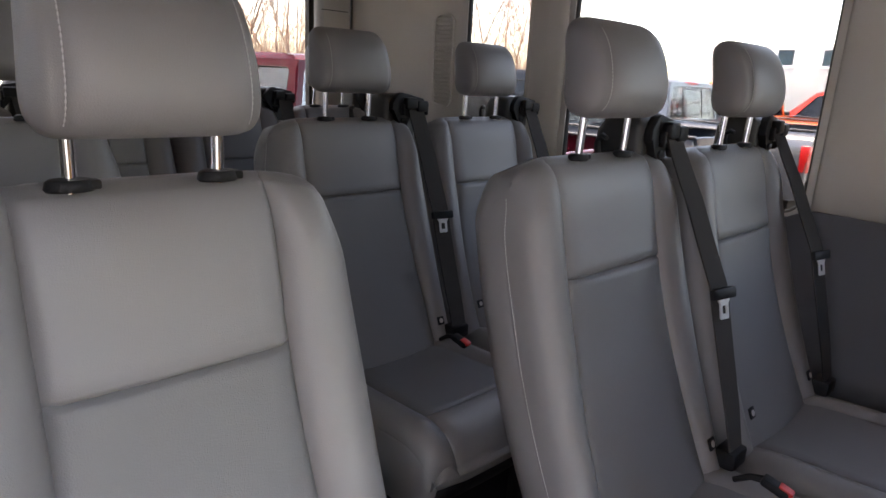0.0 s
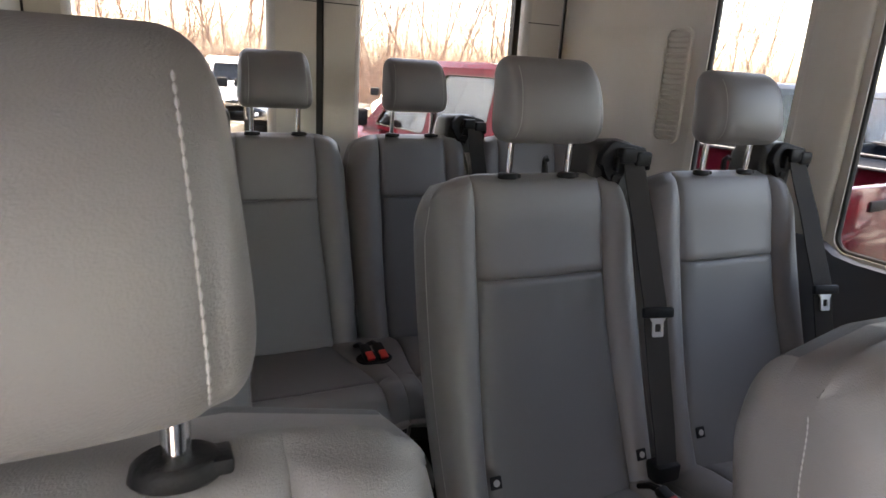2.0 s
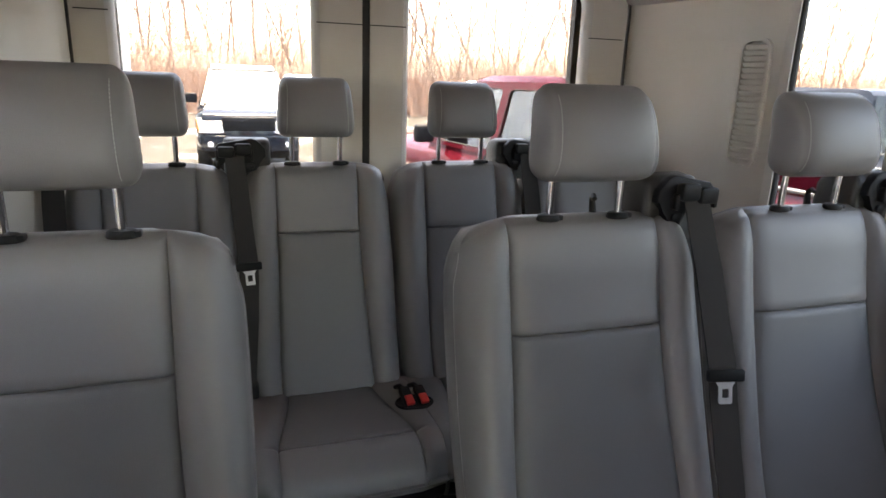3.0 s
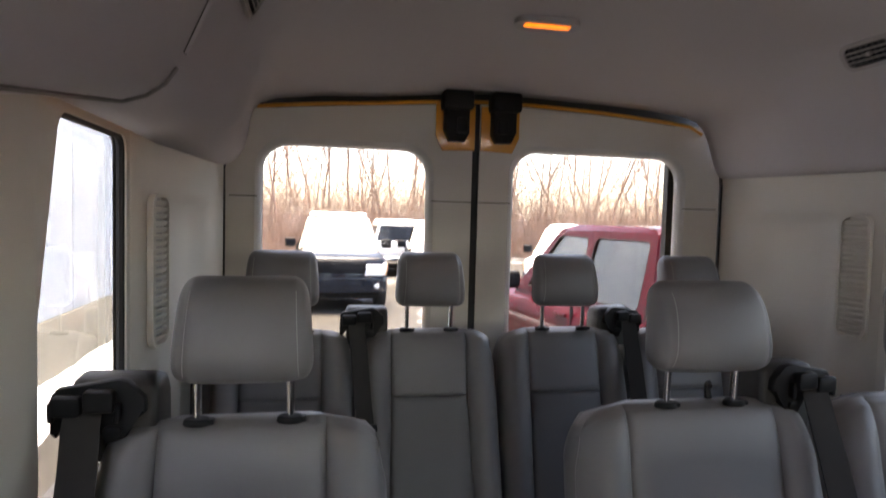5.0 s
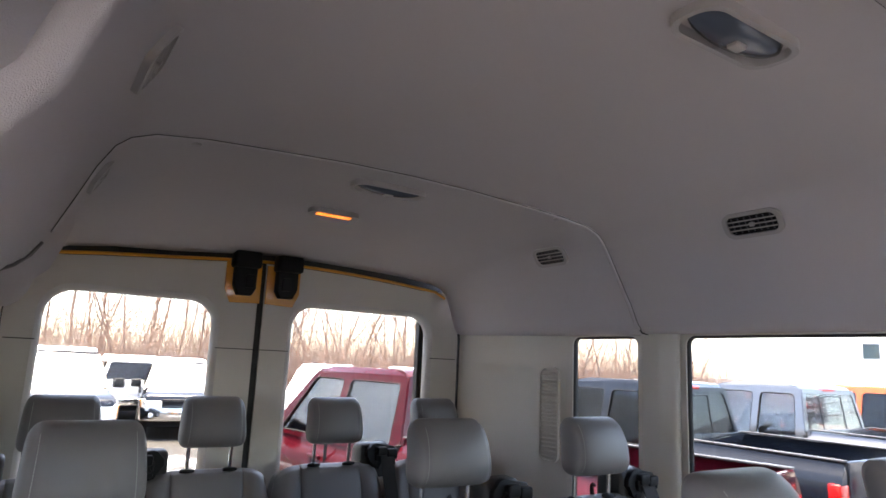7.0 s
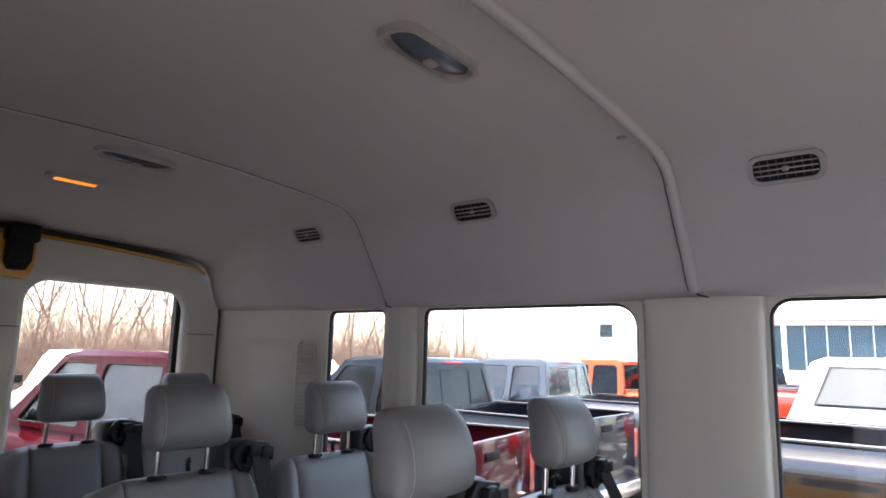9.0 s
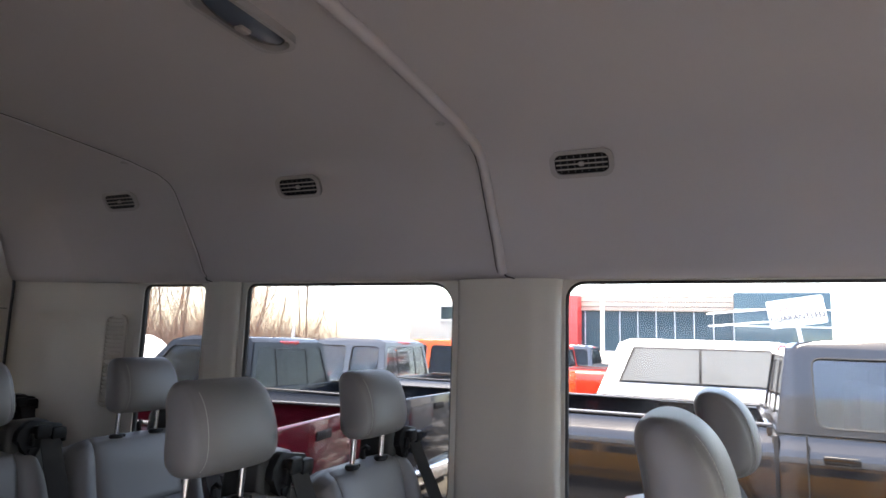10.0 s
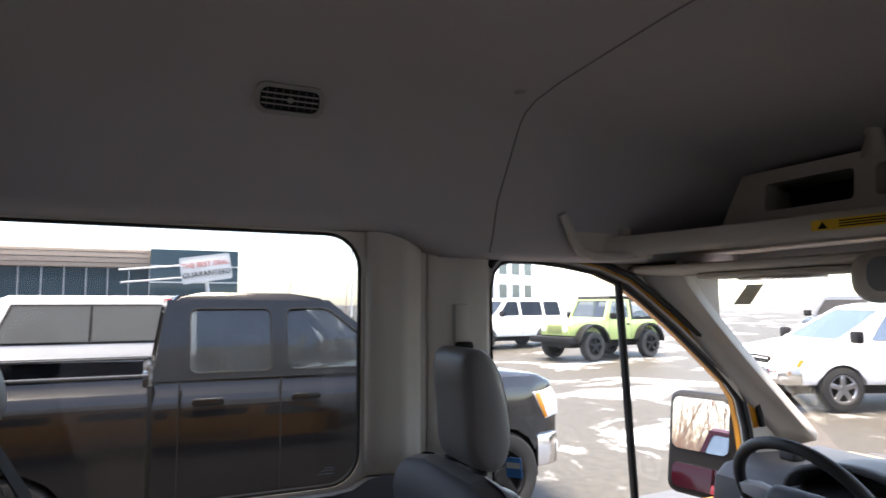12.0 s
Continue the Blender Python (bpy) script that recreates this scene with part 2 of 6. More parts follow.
for side, to3d, y0, windows in (("east", east, -0.16, SIDE_WINDOWS), ("west", west, 1.33, ((2.500, 2.845, (0.03, 0.03, 0.03, 0.03)), (1.624, 2.250, (0.06, 0.04, 0.03, 0.07))))):
    holes = [round_rect(a, b, WIN_Z0, WIN_Z1, r) for a, b, r in windows]
    if side == "west":
        holes[0] = [(y - 0.27 * (1.51 - z) * (2.845 - y) / 0.345, z) for y, z in holes[0]]
    wall = part("wall_" + side, plate([(y0, 0.70), (2.95, 0.70), (2.95, 1.575), (y0, 1.575)], holes, 0.02, to3d), TRIM, angle=30)
    tagged(wall, "beige moulded plastic upper side trim of the van", "wall", kind="structure")
    cut = [round_rect(a - (0.20 if side == "west" and a > 2.5 else 0.028), b + 0.028, WIN_Z0 - 0.028, WIN_Z1 + 0.028, 0.02) for a, b, r in windows]
    skin = part("body_side_" + side, plate([(y0, -0.25), (3.52, -0.25), (3.52, 1.75), (y0, 1.75)], cut, 0.006, lambda a, b, d, f=to3d: f(a, b, 0.0215 + d)), BODY_YELLOW, angle=30)
    tagged(skin, "yellow painted outer body side of the van", "body panel", kind="structure")
    low = belt_edge(y0, 2.95, windows)
    low = [(2.95, 0.0), (y0, 0.0)] + low
    trim = part("lower_trim_" + side, plate(low, [], 0.03, lambda a, b, d, f=to3d: f(a, b, -0.035 + d)), TRIM_DARK, angle=30)
    tagged(trim, "dark grey moulded plastic lower side trim", "trim", kind="structure")
    for k, (a, b, r) in enumerate(windows):
        w = window_pane(f"window_{k + (1 if side == 'east' else 4)}", to3d, holes[k], GLASS_TINT if b < 1.5 else GLASS_REAR)
        if side == "east" and b < 1.5:
            for q in range(3):
                part("etched_mark", box(XE + 0.0195, XE + 0.0215, a + 0.06, a + 0.10 - 0.008 * q, WIN_Z0 + 0.028 + 0.007 * q, WIN_Z0 + 0.031 + 0.007 * q), TRIM_DARK, w, "small pale maker's mark on the glass", smooth=False)

# unseen panel in front of the open sliding door, added to cut its daylight
blocker_west = part("light_block_west", plate([(-0.165, -0.25), (0.62, -0.25), (0.62, 1.75), (-0.165, 1.75)], [], 0.04, lambda a, b, d: west(a, b, d)), TRIM, smooth=False)
tagged(blocker_west, "unseen beige panel on the kerb side, added to cut daylight from the door opening", "wall", kind="structure")

# pillar covers between the windows, two facets and rounded edges
def pillar_cover(y0, y1, ridge, proud, to3d, z0=0.93, z1=1.575, lean=0.0):
    w0, w1 = ridge - y0, y1 - ridge
    prof = [(y0, 0.0), (y0 + 0.06 * w0, -proud * 0.40), (y0 + 0.18 * w0, -proud * 0.72), (y0 + 0.45 * w0, -proud * 0.92), (ridge - 0.20 * w0, -proud - 0.003), (ridge, -proud - 0.006), (ridge + 0.12 * w1, -proud - 0.004), (ridge + 0.5 * w1, -proud * 0.90), (y1 - 0.16 * w1, -proud * 0.70), (y1 - 0.05 * w1, -proud * 0.40), (y1, 0.0)]
    rows = []
    for z, grow in ((z0, 0.0), (z0 + 0.1, 0.0), (1.40, 0.0), (1.48, 0.004), (1.53, 0.02), (z1, 0.05)):
        mid = (y0 + y1) / 2
        rows.append([to3d(mid + (y - mid) * (1 + grow * 1.2) - lean * (1.51 - z) * max(0.0, (y - mid) / (y1 - mid)), z, d - 0.002) for y, d in prof])
    return sheet(rows)


for name, to3d, a, b, ridge, proud in (("pillar_1", east, 1.312, 1.606, 1.392, 0.028), ("pillar_2", east, 2.392, 2.532, 2.45, 0.02), ("pillar_3", east, 0.004, 0.150, 0.055, 0.024), ("pillar_8", east, -0.205, -0.022, -0.12, 0.012), ("pillar_4", west, 2.290, 2.480, 2.37, 0.006), ("pillar_5", west, 1.345, 1.597, 1.45, 0.028)):
    p = part(name, pillar_cover(a, b, ridge, proud, to3d, lean=0.27 if name == "pillar_4" else 0.0), TRIM, angle=60)
    p.modifiers.new("thick", "SOLIDIFY").thickness = 0.004
    tagged(p, "beige plastic pillar cover between the windows", "pillar", kind="structure")

# ---------- headliner ----------
PROFILE = [(0.935, 1.541), (0.862, 1.545), (0.832, 1.552), (0.816, 1.568), (0.787, 1.622), (0.745, 1.6867), (0.702, 1.7529), (0.671, 1.7990), (0.645, 1.8210), (0.600, 1.8375), (0.50, 1.850), (0.36, 1.858), (0.18, 1.867), (0.0, 1.870)]


REAR_PROFILE = [(0.935, 1.541), (0.862, 1.545), (0.838, 1.552), (0.826, 1.568), (0.812, 1.600), (0.798, 1.640), (0.784, 1.680), (0.766, 1.712), (0.738, 1.736), (0.690, 1.752), (0.55, 1.768), (0.36, 1.777), (0.18, 1.783), (0.0, 1.786)]


def liner_row(y, off=0.0):
    """Points across the headliner at y, from the kerb side to the driver's side; off: how far below it."""
    t = min(max(0.0, (y - 2.5) / 0.94), 1.0) ** 2.1
    f = max(0.0, (-0.16 - y) / 0.95)
    half = [(x0 + (x1 - x0) * t, z0 + (z1 - z0) * t) for (x0, z0), (x1, z1) in zip(PROFILE, REAR_PROFILE)]
    full = [(-x * (0.94 - 0.022 * smooth01((z - 1.55) / 0.03) + 0.040 * smooth01((z - 1.60) / 0.2)), z - 0.018 * t * min(1.0, x / 0.35)) for x, z in half[:-1]] + [(x, z) for x, z in reversed(half)]
    row = []
    for x, z in full:
        up = smooth01((z - 1.56) / 0.2)
        x -= math.copysign(0.022 * math.exp(-((y - 3.03) / 0.045) ** 2) * smooth01((z - 1.56) / 0.03) * (1 - smooth01((z - 1.72) / 0.06)), x) if abs(x) > 0.5 else 0.0
        dip = 0.062 * smooth01((0.13 - y) / 0.20) * (1 - smooth01((z - 1.545) / 0.06))
        if x < 0:
            dip += 0.060 * smooth01((2.45 - y) / 0.45) * (1 - smooth01((z - 1.545) / 0.06)) * smooth01((y - 0.13) / 0.3)
        z -= dip
        row.append((x * (1 - off / max(abs(x), 0.5)), y, z - 0.16 * up * f ** 1.6 - off * up))
    return row


ys = [-1.10, -0.95, -0.8, -0.65, -0.5, -0.35, -0.22, -0.16, -0.10, -0.05, 0.0, 0.05, 0.10, 0.15, 0.25, 0.6, 1.0, 1.46, 1.8, 2.0, 2.08, 2.15, 2.22, 2.29, 2.36, 2.43, 2.5] + [2.5 + 0.035 * k for k in range(1, 27)] + [3.455]
ceiling = part("ceiling", sheet([liner_row(y) for y in ys]), HEADLINER, angle=60)
solid = ceiling.modifiers.new("thick", "SOLIDIFY")
solid.thickness, solid.offset = 0.03, 1.0
tagged(ceiling, "grey woven cloth headliner of the high van roof", "ceiling", kind="structure")
SEAM_DARK = mat("seam_dark", (0.055, 0.052, 0.050), 0.85, tone=0.1, spec=0.2)
SEAM_GREY = mat("seam_grey", (0.17, 0.16, 0.155), 0.8, tone=0.1)
for y, r, d in ((1.444, 0.013, 0.004), (2.462, 0.006, 0.001), (-0.16, 0.003, -0.001)):
    row = [p for p in liner_row(y, d)][4 if y > 2 else 2:-2]
    rib = part("trim", tube(row, r, 8), HEADLINER if y > 0 else SEAM_GREY, angle=60)
    tagged(rib, "narrow joint strip across the grey headliner", "trim", kind="structure")
    if y > 0:
        x0, y0, z0 = row[-1]
        part("joint_foot", tube([(x0, y0, z0), (x0 - 0.004, y0 - 0.012, z0 - 0.012), (x0 - 0.004, y0 - 0.034, z0 - 0.018)], [0.003, 0.0025, 0.0016], 6), SEAM_DARK, rib)
        part("groove", tube([(a, b + r * 1.05, c - 0.001) for a, b, c in row], 0.0016, 6), SEAM_DARK, rib)
        if y > 2:
            part("groove", tube([(a, b - r * 1.05, c - 0.001) for a, b, c in row], 0.0010, 6), SEAM_DARK, rib)
lip = part("trim", tube([(-0.733, 2.464, 1.600), (-0.747, 2.456, 1.575), (-0.768, 2.436, 1.553), (-0.790, 2.400, 1.537), (-0.795, 2.30, 1.524), (-0.790, 2.20, 1.510), (-0.788, 2.05, 1.490), (-0.788, 1.6, 1.480)], 0.0030, 6), SEAM_GREY)
tagged(lip, "dark joint along the lower edge of the headliner", "trim", kind="structure")
roof = part("roof", box(-0.98, 0.98, -1.15, 3.52, 1.905, 1.93, 0.01), BODY_YELLOW)
tagged(roof, "yellow steel roof of the van", "roof", kind="structure")


def slope_pose(y, side=1):
    """Pose of a fitting on the sloping side of the headliner: x along the van, z out of the cloth."""
    row = [(abs(p[0]), p[2]) for p in liner_row(y) if p[0] * side > 0.5]
    row.sort(key=lambda p: p[1])
    (xa, za), (xb, zb) = [(p, q) for p, q in zip(row, row[1:]) if p[1] <= 1.786 < q[1]][0]
    x0 = xa + (xb - xa) * (1.786 - za) / (zb - za)
    d = Vector((xb - xa, 0, zb - za)).normalized()
    s = side
    m = Matrix(((0, s * d.x, -s * d.z, 0), (-s, 0, 0, 0), (0, d.z, d.x, 0), (0, 0, 0, 1)))
    return Matrix.Translation((s * (x0 - d.z * 0.004), y, 1.786 + d.x * 0.004)) @ m


VENT = mat("vent_grey_plastic", (0.30, 0.285, 0.28), 0.5, grain=0.2, grain_size=600, tone=0.05)


def air_vent(m):
    v = thing("air_vent", "oval grey plastic air vent with dark louvres set in the headliner", "air vent", "ceiling air vents", m=m)
    loop = round_rect(-0.073, 0.073, -0.033, 0.033, 0.024)
    hole = round_rect(-0.062, 0.062, -0.024, 0.024, 0.017)
    part("frame", plate(loop, [hole], 0.010, lambda a, b, d: (a, b, 0.0065 - d)), VENT, v, angle=30)
    # black plate and dark vanes imitate the shade of a deep duct
    part("backing", plate(hole, [], 0.002, lambda a, b, d: (a, b, 0.0012 - d)), PLASTIC_BLACK, v, "black plate for the shaded hollow behind the louvres", smooth=False)
    slat = None
    for k in range(7):
        part("vane", box(-0.0010, 0.0010, -0.020, 0.020, 0.0013, 0.0022), TRIM_DARK, v, m=pose(-0.048 + 0.016 * k, 0, 0), smooth=False)
    for k in range(3):
        b = -0.0115 + 0.0115 * k
        if slat is None:
            bm = box(-0.059, 0.059, -0.0015, 0.0015, -0.0013, 0.0013, 0.0004, 1)
            bm.transform(Matrix.Rotation(radians(25), 4, "X"))
            slat = part("slat", bm, VENT, v, m=pose(0, b, 0.0040))
        else:
            part("slat", slat.data, VENT, v, m=pose(0, b, 0.0040))
    part("thumb_tab", box(-0.006, 0.006, -0.005, 0.005, 0.0015, 0.0085, 0.002), VENT, v)
    return v


first_vent = air_vent(slope_pose(2.697))
for y in (1.996, 1.208, 0.404):
    copy_thing(first_vent, slope_pose(y))
for y in (2.676, 1.993):
    copy_thing(first_vent, slope_pose(y, -1) @ pose(0, 0, 0, 0, 0, 180))

DOME_LENS = mat("smoked_lens", (0.06, 0.075, 0.10), 0.15, tone=0.1)
AMBER = glow("lit_amber_lamp", (1.0, 0.23, 0.015), 0.26)


def ceiling_z(x, y):
    row = liner_row(y)
    for (a, _, za), (b, _, zb) in zip(row, row[1:]):
        if a <= x <= b:
            return za + (zb - za) * (x - a) / (b - a)
    return 1.86


def dome_light(x, y, lit):
    tilt = math.degrees(math.atan2(ceiling_z(x, y + 0.05) - ceiling_z(x, y - 0.05), 0.1))
    d = thing("ceiling_lamp", "lit amber reading lamp in a grey bezel on the headliner" if lit else "unlit oval ceiling lamp with smoked blue lens", "ceiling lamp", m=pose(x, y, ceiling_z(x, y) - 0.001, tilt))
    w, h = (0.078, 0.026) if lit else (0.104, 0.039)
    part("bezel", plate(round_rect(-w, w, -h, h, h * 0.8), [round_rect(-w * 0.72, w * 0.72, -h * 0.52, h * 0.52, h * 0.2)] if lit else [round_rect(-w * 0.92, w * 0.92, -h * 0.80, h * 0.80, h * 0.7)], 0.018, lambda a, b, q: (a, b, 0.004 - q)), VENT, d, angle=30)
    if lit:
        for k in (-1, 1):
            part("lens", box(*sorted((k * 0.002, k * w * 0.7)), -h * 0.50, h * 0.50, -0.0035, -0.0005, 0.001), AMBER, d, "glowing amber lens")
    else:
        bm = bmesh.new()
        bmesh.ops.create_uvsphere(bm, u_segments=24, v_segments=10, radius=1)
        bm.transform(Matrix.Diagonal((w * 0.93, h * 0.82, 0.021, 1)))
        part("lens", bm, DOME_LENS, d, "smoked blue lens")
        part("switch", box(-0.012, 0.012, -0.008, 0.008, -0.026, -0.016, 0.003), VENT, d, "small light grey switch")
    return d


dome_light(0.009, 2.592, False)
dome_light(-0.012, 1.600, False)
dome_light(-0.010, 2.900, True)


def clip_button(x, y):
    bm = bmesh.new()
    bmesh.ops.create_cone(bm, cap_ends=True, segments=20, radius1=0.010, radius2=0.013, depth=0.005)
    bmesh.ops.bevel(bm, geom=bm.edges[:], offset=0.001, segments=1, affect="EDGES")
    b = part("trim_clip", bm, VENT, m=pose(x, y, ceiling_z(x, y) - 0.002))
    return tagged(b, "small round grey clip in the headliner", "trim clip", "headliner clips")


for x, y in ((0.508, 2.486), (-0.492, 2.505), (0.499, 1.487), (0.575, -0.100)):
    clip_button(x, y)

# ---------- rear doors ----------
def rear(x, z, d):
    return (x, REAR_Y + d, z)


def door_top(x, s=1):
    return 1.755 - (0.014 * min(1.0, max(x, 0.0) / 0.35) if s < 0 else 0.0) - 0.038 * (x / 0.7) ** 2 - (0.0 if abs(x) < 0.72 else 0.9 * (abs(x) - 0.72) ** 1.3)


LATCH_X = -0.026   # the latches and the gap between the leaves stand a little off the middle
BEZEL = mat("bezel_grey", (0.44, 0.42, 0.39), 0.5, grain=0.2, grain_size=600, tone=0.05)
for s, name in ((-1, "door_1"), (1, "door_2")):
    leaf = thing(name, "closed rear van door with beige inner trim", "door", kind="structure")
    inner, outer = (-0.018, 0.850) if s > 0 else (0.042, 0.800)
    corner = [(outer, 1.44), (outer + 0.001, 1.52), (outer - 0.006, 1.590), (outer - 0.020, 1.655), (outer - 0.042, 1.703), (outer - 0.085, 1.724)]
    if s < 0:
        corner = [(x, z - 0.018 * smooth01((z - 1.5) / 0.1)) for x, z in corner]
    top = [(s * x, door_top(x, s)) for x in (inner, 0.15, 0.3, 0.45, 0.58, 0.66)]
    outline = [(s * inner, 0.02), (s * outer, 0.02)] + [(s * x, z) for x, z in corner] + top[::-1]
    xa, xb = (0.090, 0.712) if s > 0 else (0.174, 0.709)
    hole = round_rect(xa - 0.008, xb + 0.008, 0.922, 1.620 + 0.010 * (s > 0), (0.056, 0.056, 0.096, 0.096))
    hole = [(s * a, b) for a, b in hole]
    part("door_trim", plate(outline, [hole], 0.05, rear), TRIM, leaf, angle=30)
    rim = [(s * a, b) for a, b in round_rect(xa + 0.012, xb - 0.012, 0.942, 1.600 + 0.010 * (s > 0), (0.045, 0.045, 0.082, 0.082))]
    mid_rim = [((a + c) / 2, (b + e) / 2) for (a, b), (c, e) in zip(hole, rim)]
    part("window_bezel", sheet([[rear(a, b, d) for a, b in loop + loop[:1]] for loop, d in ((hole, -0.001), (mid_rim, 0.004), (rim, 0.016), (rim, 0.040))]), BEZEL, leaf, "pale grey rounded window surround", angle=60)
    pane = part("pane", plate(hole, [], 0.005, lambda a, b, d: rear(a, b, 0.04 + d)), GLASS_REAR, leaf, smooth=False)
    for p, q in ((inner, xa), (xb, outer - 0.01)):
        part("seam", box(min(s * p, s * q), max(s * p, s * q), REAR_Y - 0.0015, REAR_Y + 0.002, 1.4385, 1.4415), RUBBER, leaf)
    part("edge_seal", tube([(s * (outer + 0.004), REAR_Y - 0.006, z) for z in (0.05, 0.9, 1.40)] + [(s * (x + 0.004), REAR_Y - 0.006, z + 0.003) for x, z in corner], 0.0042, 8), RUBBER, leaf)
    wide_hole = [(a + math.copysign(0.035, a - s * (xa + xb) / 2), b + math.copysign(0.035, b - 1.27)) for a, b in hole]
    part("outer_skin", plate(outline, [wide_hole], 0.02, lambda a, b, d: rear(a, b, 0.056 + d)), BODY_YELLOW, leaf, angle=30)
    # unseen dark panel, stands for the deep shade under the rear seats
    part("lower_panel", box(*sorted((s * 0.03, s * (outer - 0.02))), REAR_Y - 0.008, REAR_Y - 0.001, 0.04, 0.62, 0.006), TRIM_DARK, leaf, "dark grey panel added for the shade below the seats")
    # latch at the top of the leaf
    latch = part("latch", prism([(LATCH_X + s * a, b) for a, b in ((0.038, 1.785), (0.038, 1.655), (0.052, 1.630), (0.100, 1.630), (0.116, 1.664), (0.116, 1.785))], REAR_Y - 0.050, REAR_Y - 0.0065, lambda a, b, d: (a, d, b), 0.006), PLASTIC_BLACK, leaf, "black plastic door latch")
    part("latch_cover", box(LATCH_X + s * 0.078 - 0.048, LATCH_X + s * 0.078 + 0.048, REAR_Y - 0.075, REAR_Y - 0.004, 1.725, 1.785, 0.010), PLASTIC_BLACK, latch)
    part("latch_block", box(LATCH_X + s * 0.066 - 0.014, LATCH_X + s * 0.066 + 0.02, REAR_Y - 0.062, REAR_Y - 0.045, 1.655, 1.702, 0.004), PLASTIC_BLACK, latch)
    edge = [(LATCH_X + s * a, b) for a, b in ((0.010, 1.748), (0.010, 1.606), (0.116, 1.602), (0.138, 1.650), (0.138, 1.748))]
    part("painted_edge", prism(edge, REAR_Y - 0.006, REAR_Y + 0.002, lambda a, b, d: (a, d, b), 0.002), BODY_YELLOW, latch, "yellow painted metal edge")

seal = part("trim", tube([(x, REAR_Y - 0.006, door_top(abs(x), x) + 0.007) for x in [-0.71 + 1.48 * k / 30 for k in range(31)]], 0.0058, 8), BODY_YELLOW)
tagged(seal, "yellow painted edge above the rear doors", "trim", kind="structure")
gap_seal = part("trim", box(-0.043, -0.017, REAR_Y + 0.008, REAR_Y + 0.03, 0.02, 1.74), RUBBER, smooth=False)
tagged(gap_seal, "black rubber seal between the rear doors", "trim", kind="structure")
header = part("door_header", box(-0.9, 0.9, REAR_Y + 0.012, REAR_Y + 0.06, 1.70, 1.91), RUBBER, smooth=False)
tagged(header, "dark steel frame above the rear doors", "frame", kind="structure")

for s in (-1, 1):
    jamb = part("door_jamb", box(*sorted((s * 0.70, s * 1.02)), REAR_Y + 0.08, REAR_Y + 0.11, -0.25, 1.93), RUBBER, smooth=False)
    tagged(jamb, "dark steel jamb beside the rear doors", "frame", kind="structure")

# corner trims beside the rear doors, with tall louvred grilles
for s, X in ((1, XE), (-1, XW)):
    turn = 9 if s > 0 else 10
    plan = [(0.915, 2.855), (0.902, 2.868), (0.892, 2.888), (0.876, 2.99), (0.862, 3.10), (0.842, 3.25), (0.818, 3.40), (0.803, 3.445), (0.809, 3.465)] if s < 0 else [(0.936, 2.855), (0.922, 2.90), (0.910, 3.0), (0.898, 3.12), (0.882, 3.24), (0.866, 3.36), (0.853, 3.445), (0.859, 3.465), (1.0, 3.465), (1.0, 2.855)]
    rows = []
    plan = plan[:8 if s > 0 else 9]
    plan = [((1 - f) * xa + f * xb, (1 - f) * ya + f * yb) for (xa, ya), (xb, yb) in zip(plan, plan[1:]) for f in (0.0, 0.25, 0.5, 0.75)] + plan[-1:]
    for z, inset in ((0.0, 0.0), (0.93, 0.0), (1.00, 0.003), (1.06, 0.012), (1.12, 0.022), (1.20, 0.026), (1.36, 0.028), (1.395, 0.026), (1.412, 0.018), (1.424, 0.006), (1.440, 0.0), (1.54, 0.0), (1.575, -0.01)):
        rows.append([(s * (x + inset * smooth01((y - 2.995 - 0.03 * (z - 1.2)) / 0.05) * (1 - smooth01((y - 3.27) / 0.10))), y, z) for x, y in plan])
    corner = part("corner_trim_east" if s > 0 else "corner_trim_west", sheet(rows), TRIM, angle=30)
    corner.modifiers.new("thick", "SOLIDIFY").thickness = 0.006
    tagged(corner, "beige moulded corner trim beside the rear doors", "trim", kind="structure")
    g = thing("speaker_grille", "tall beige louvred plastic grille on the corner trim", "grille", "corner grilles", m=Matrix.Translation((0.915 if s > 0 else -0.876, 2.945 if s > 0 else 2.965, 1.257)) @ Matrix(((0, 0, -s, 0), (-s, 0, 0, 0), (0, 1, 0, 0), (0, 0, 0, 1))) @ Matrix.Rotation(s * radians(turn), 4, "Y"))
    loop = round_rect(-0.046, 0.046, -0.170, 0.170, (0.03, 0.03, 0.03, 0.03))
    hole = round_rect(-0.038, 0.038, -0.162, 0.162, 0.024)
    part("frame", plate(loop, [hole], 0.014, lambda a, b, d: (a, b, 0.012 - d)), TRIM, g, angle=30)
    part("backing", plate(hole, [], 0.002, lambda a, b, d: (a, b, -0.004 - d)), VENT, g, smooth=False)
    slat = None
    for i in range(21):
        z = -0.150 + 0.015 * i
        if slat is None:
            bm = box(-0.038, 0.038, -0.0062, 0.0062, -0.002, 0.003, 0.0012, 1)
            bm.transform(Matrix.Rotation(radians(30), 4, "X"))
            slat = part("slat", bm, TRIM, g, m=pose(0, z, 0.004))
        else:
            part("slat", slat.data, TRIM, g, m=pose(0, z, 0.004))

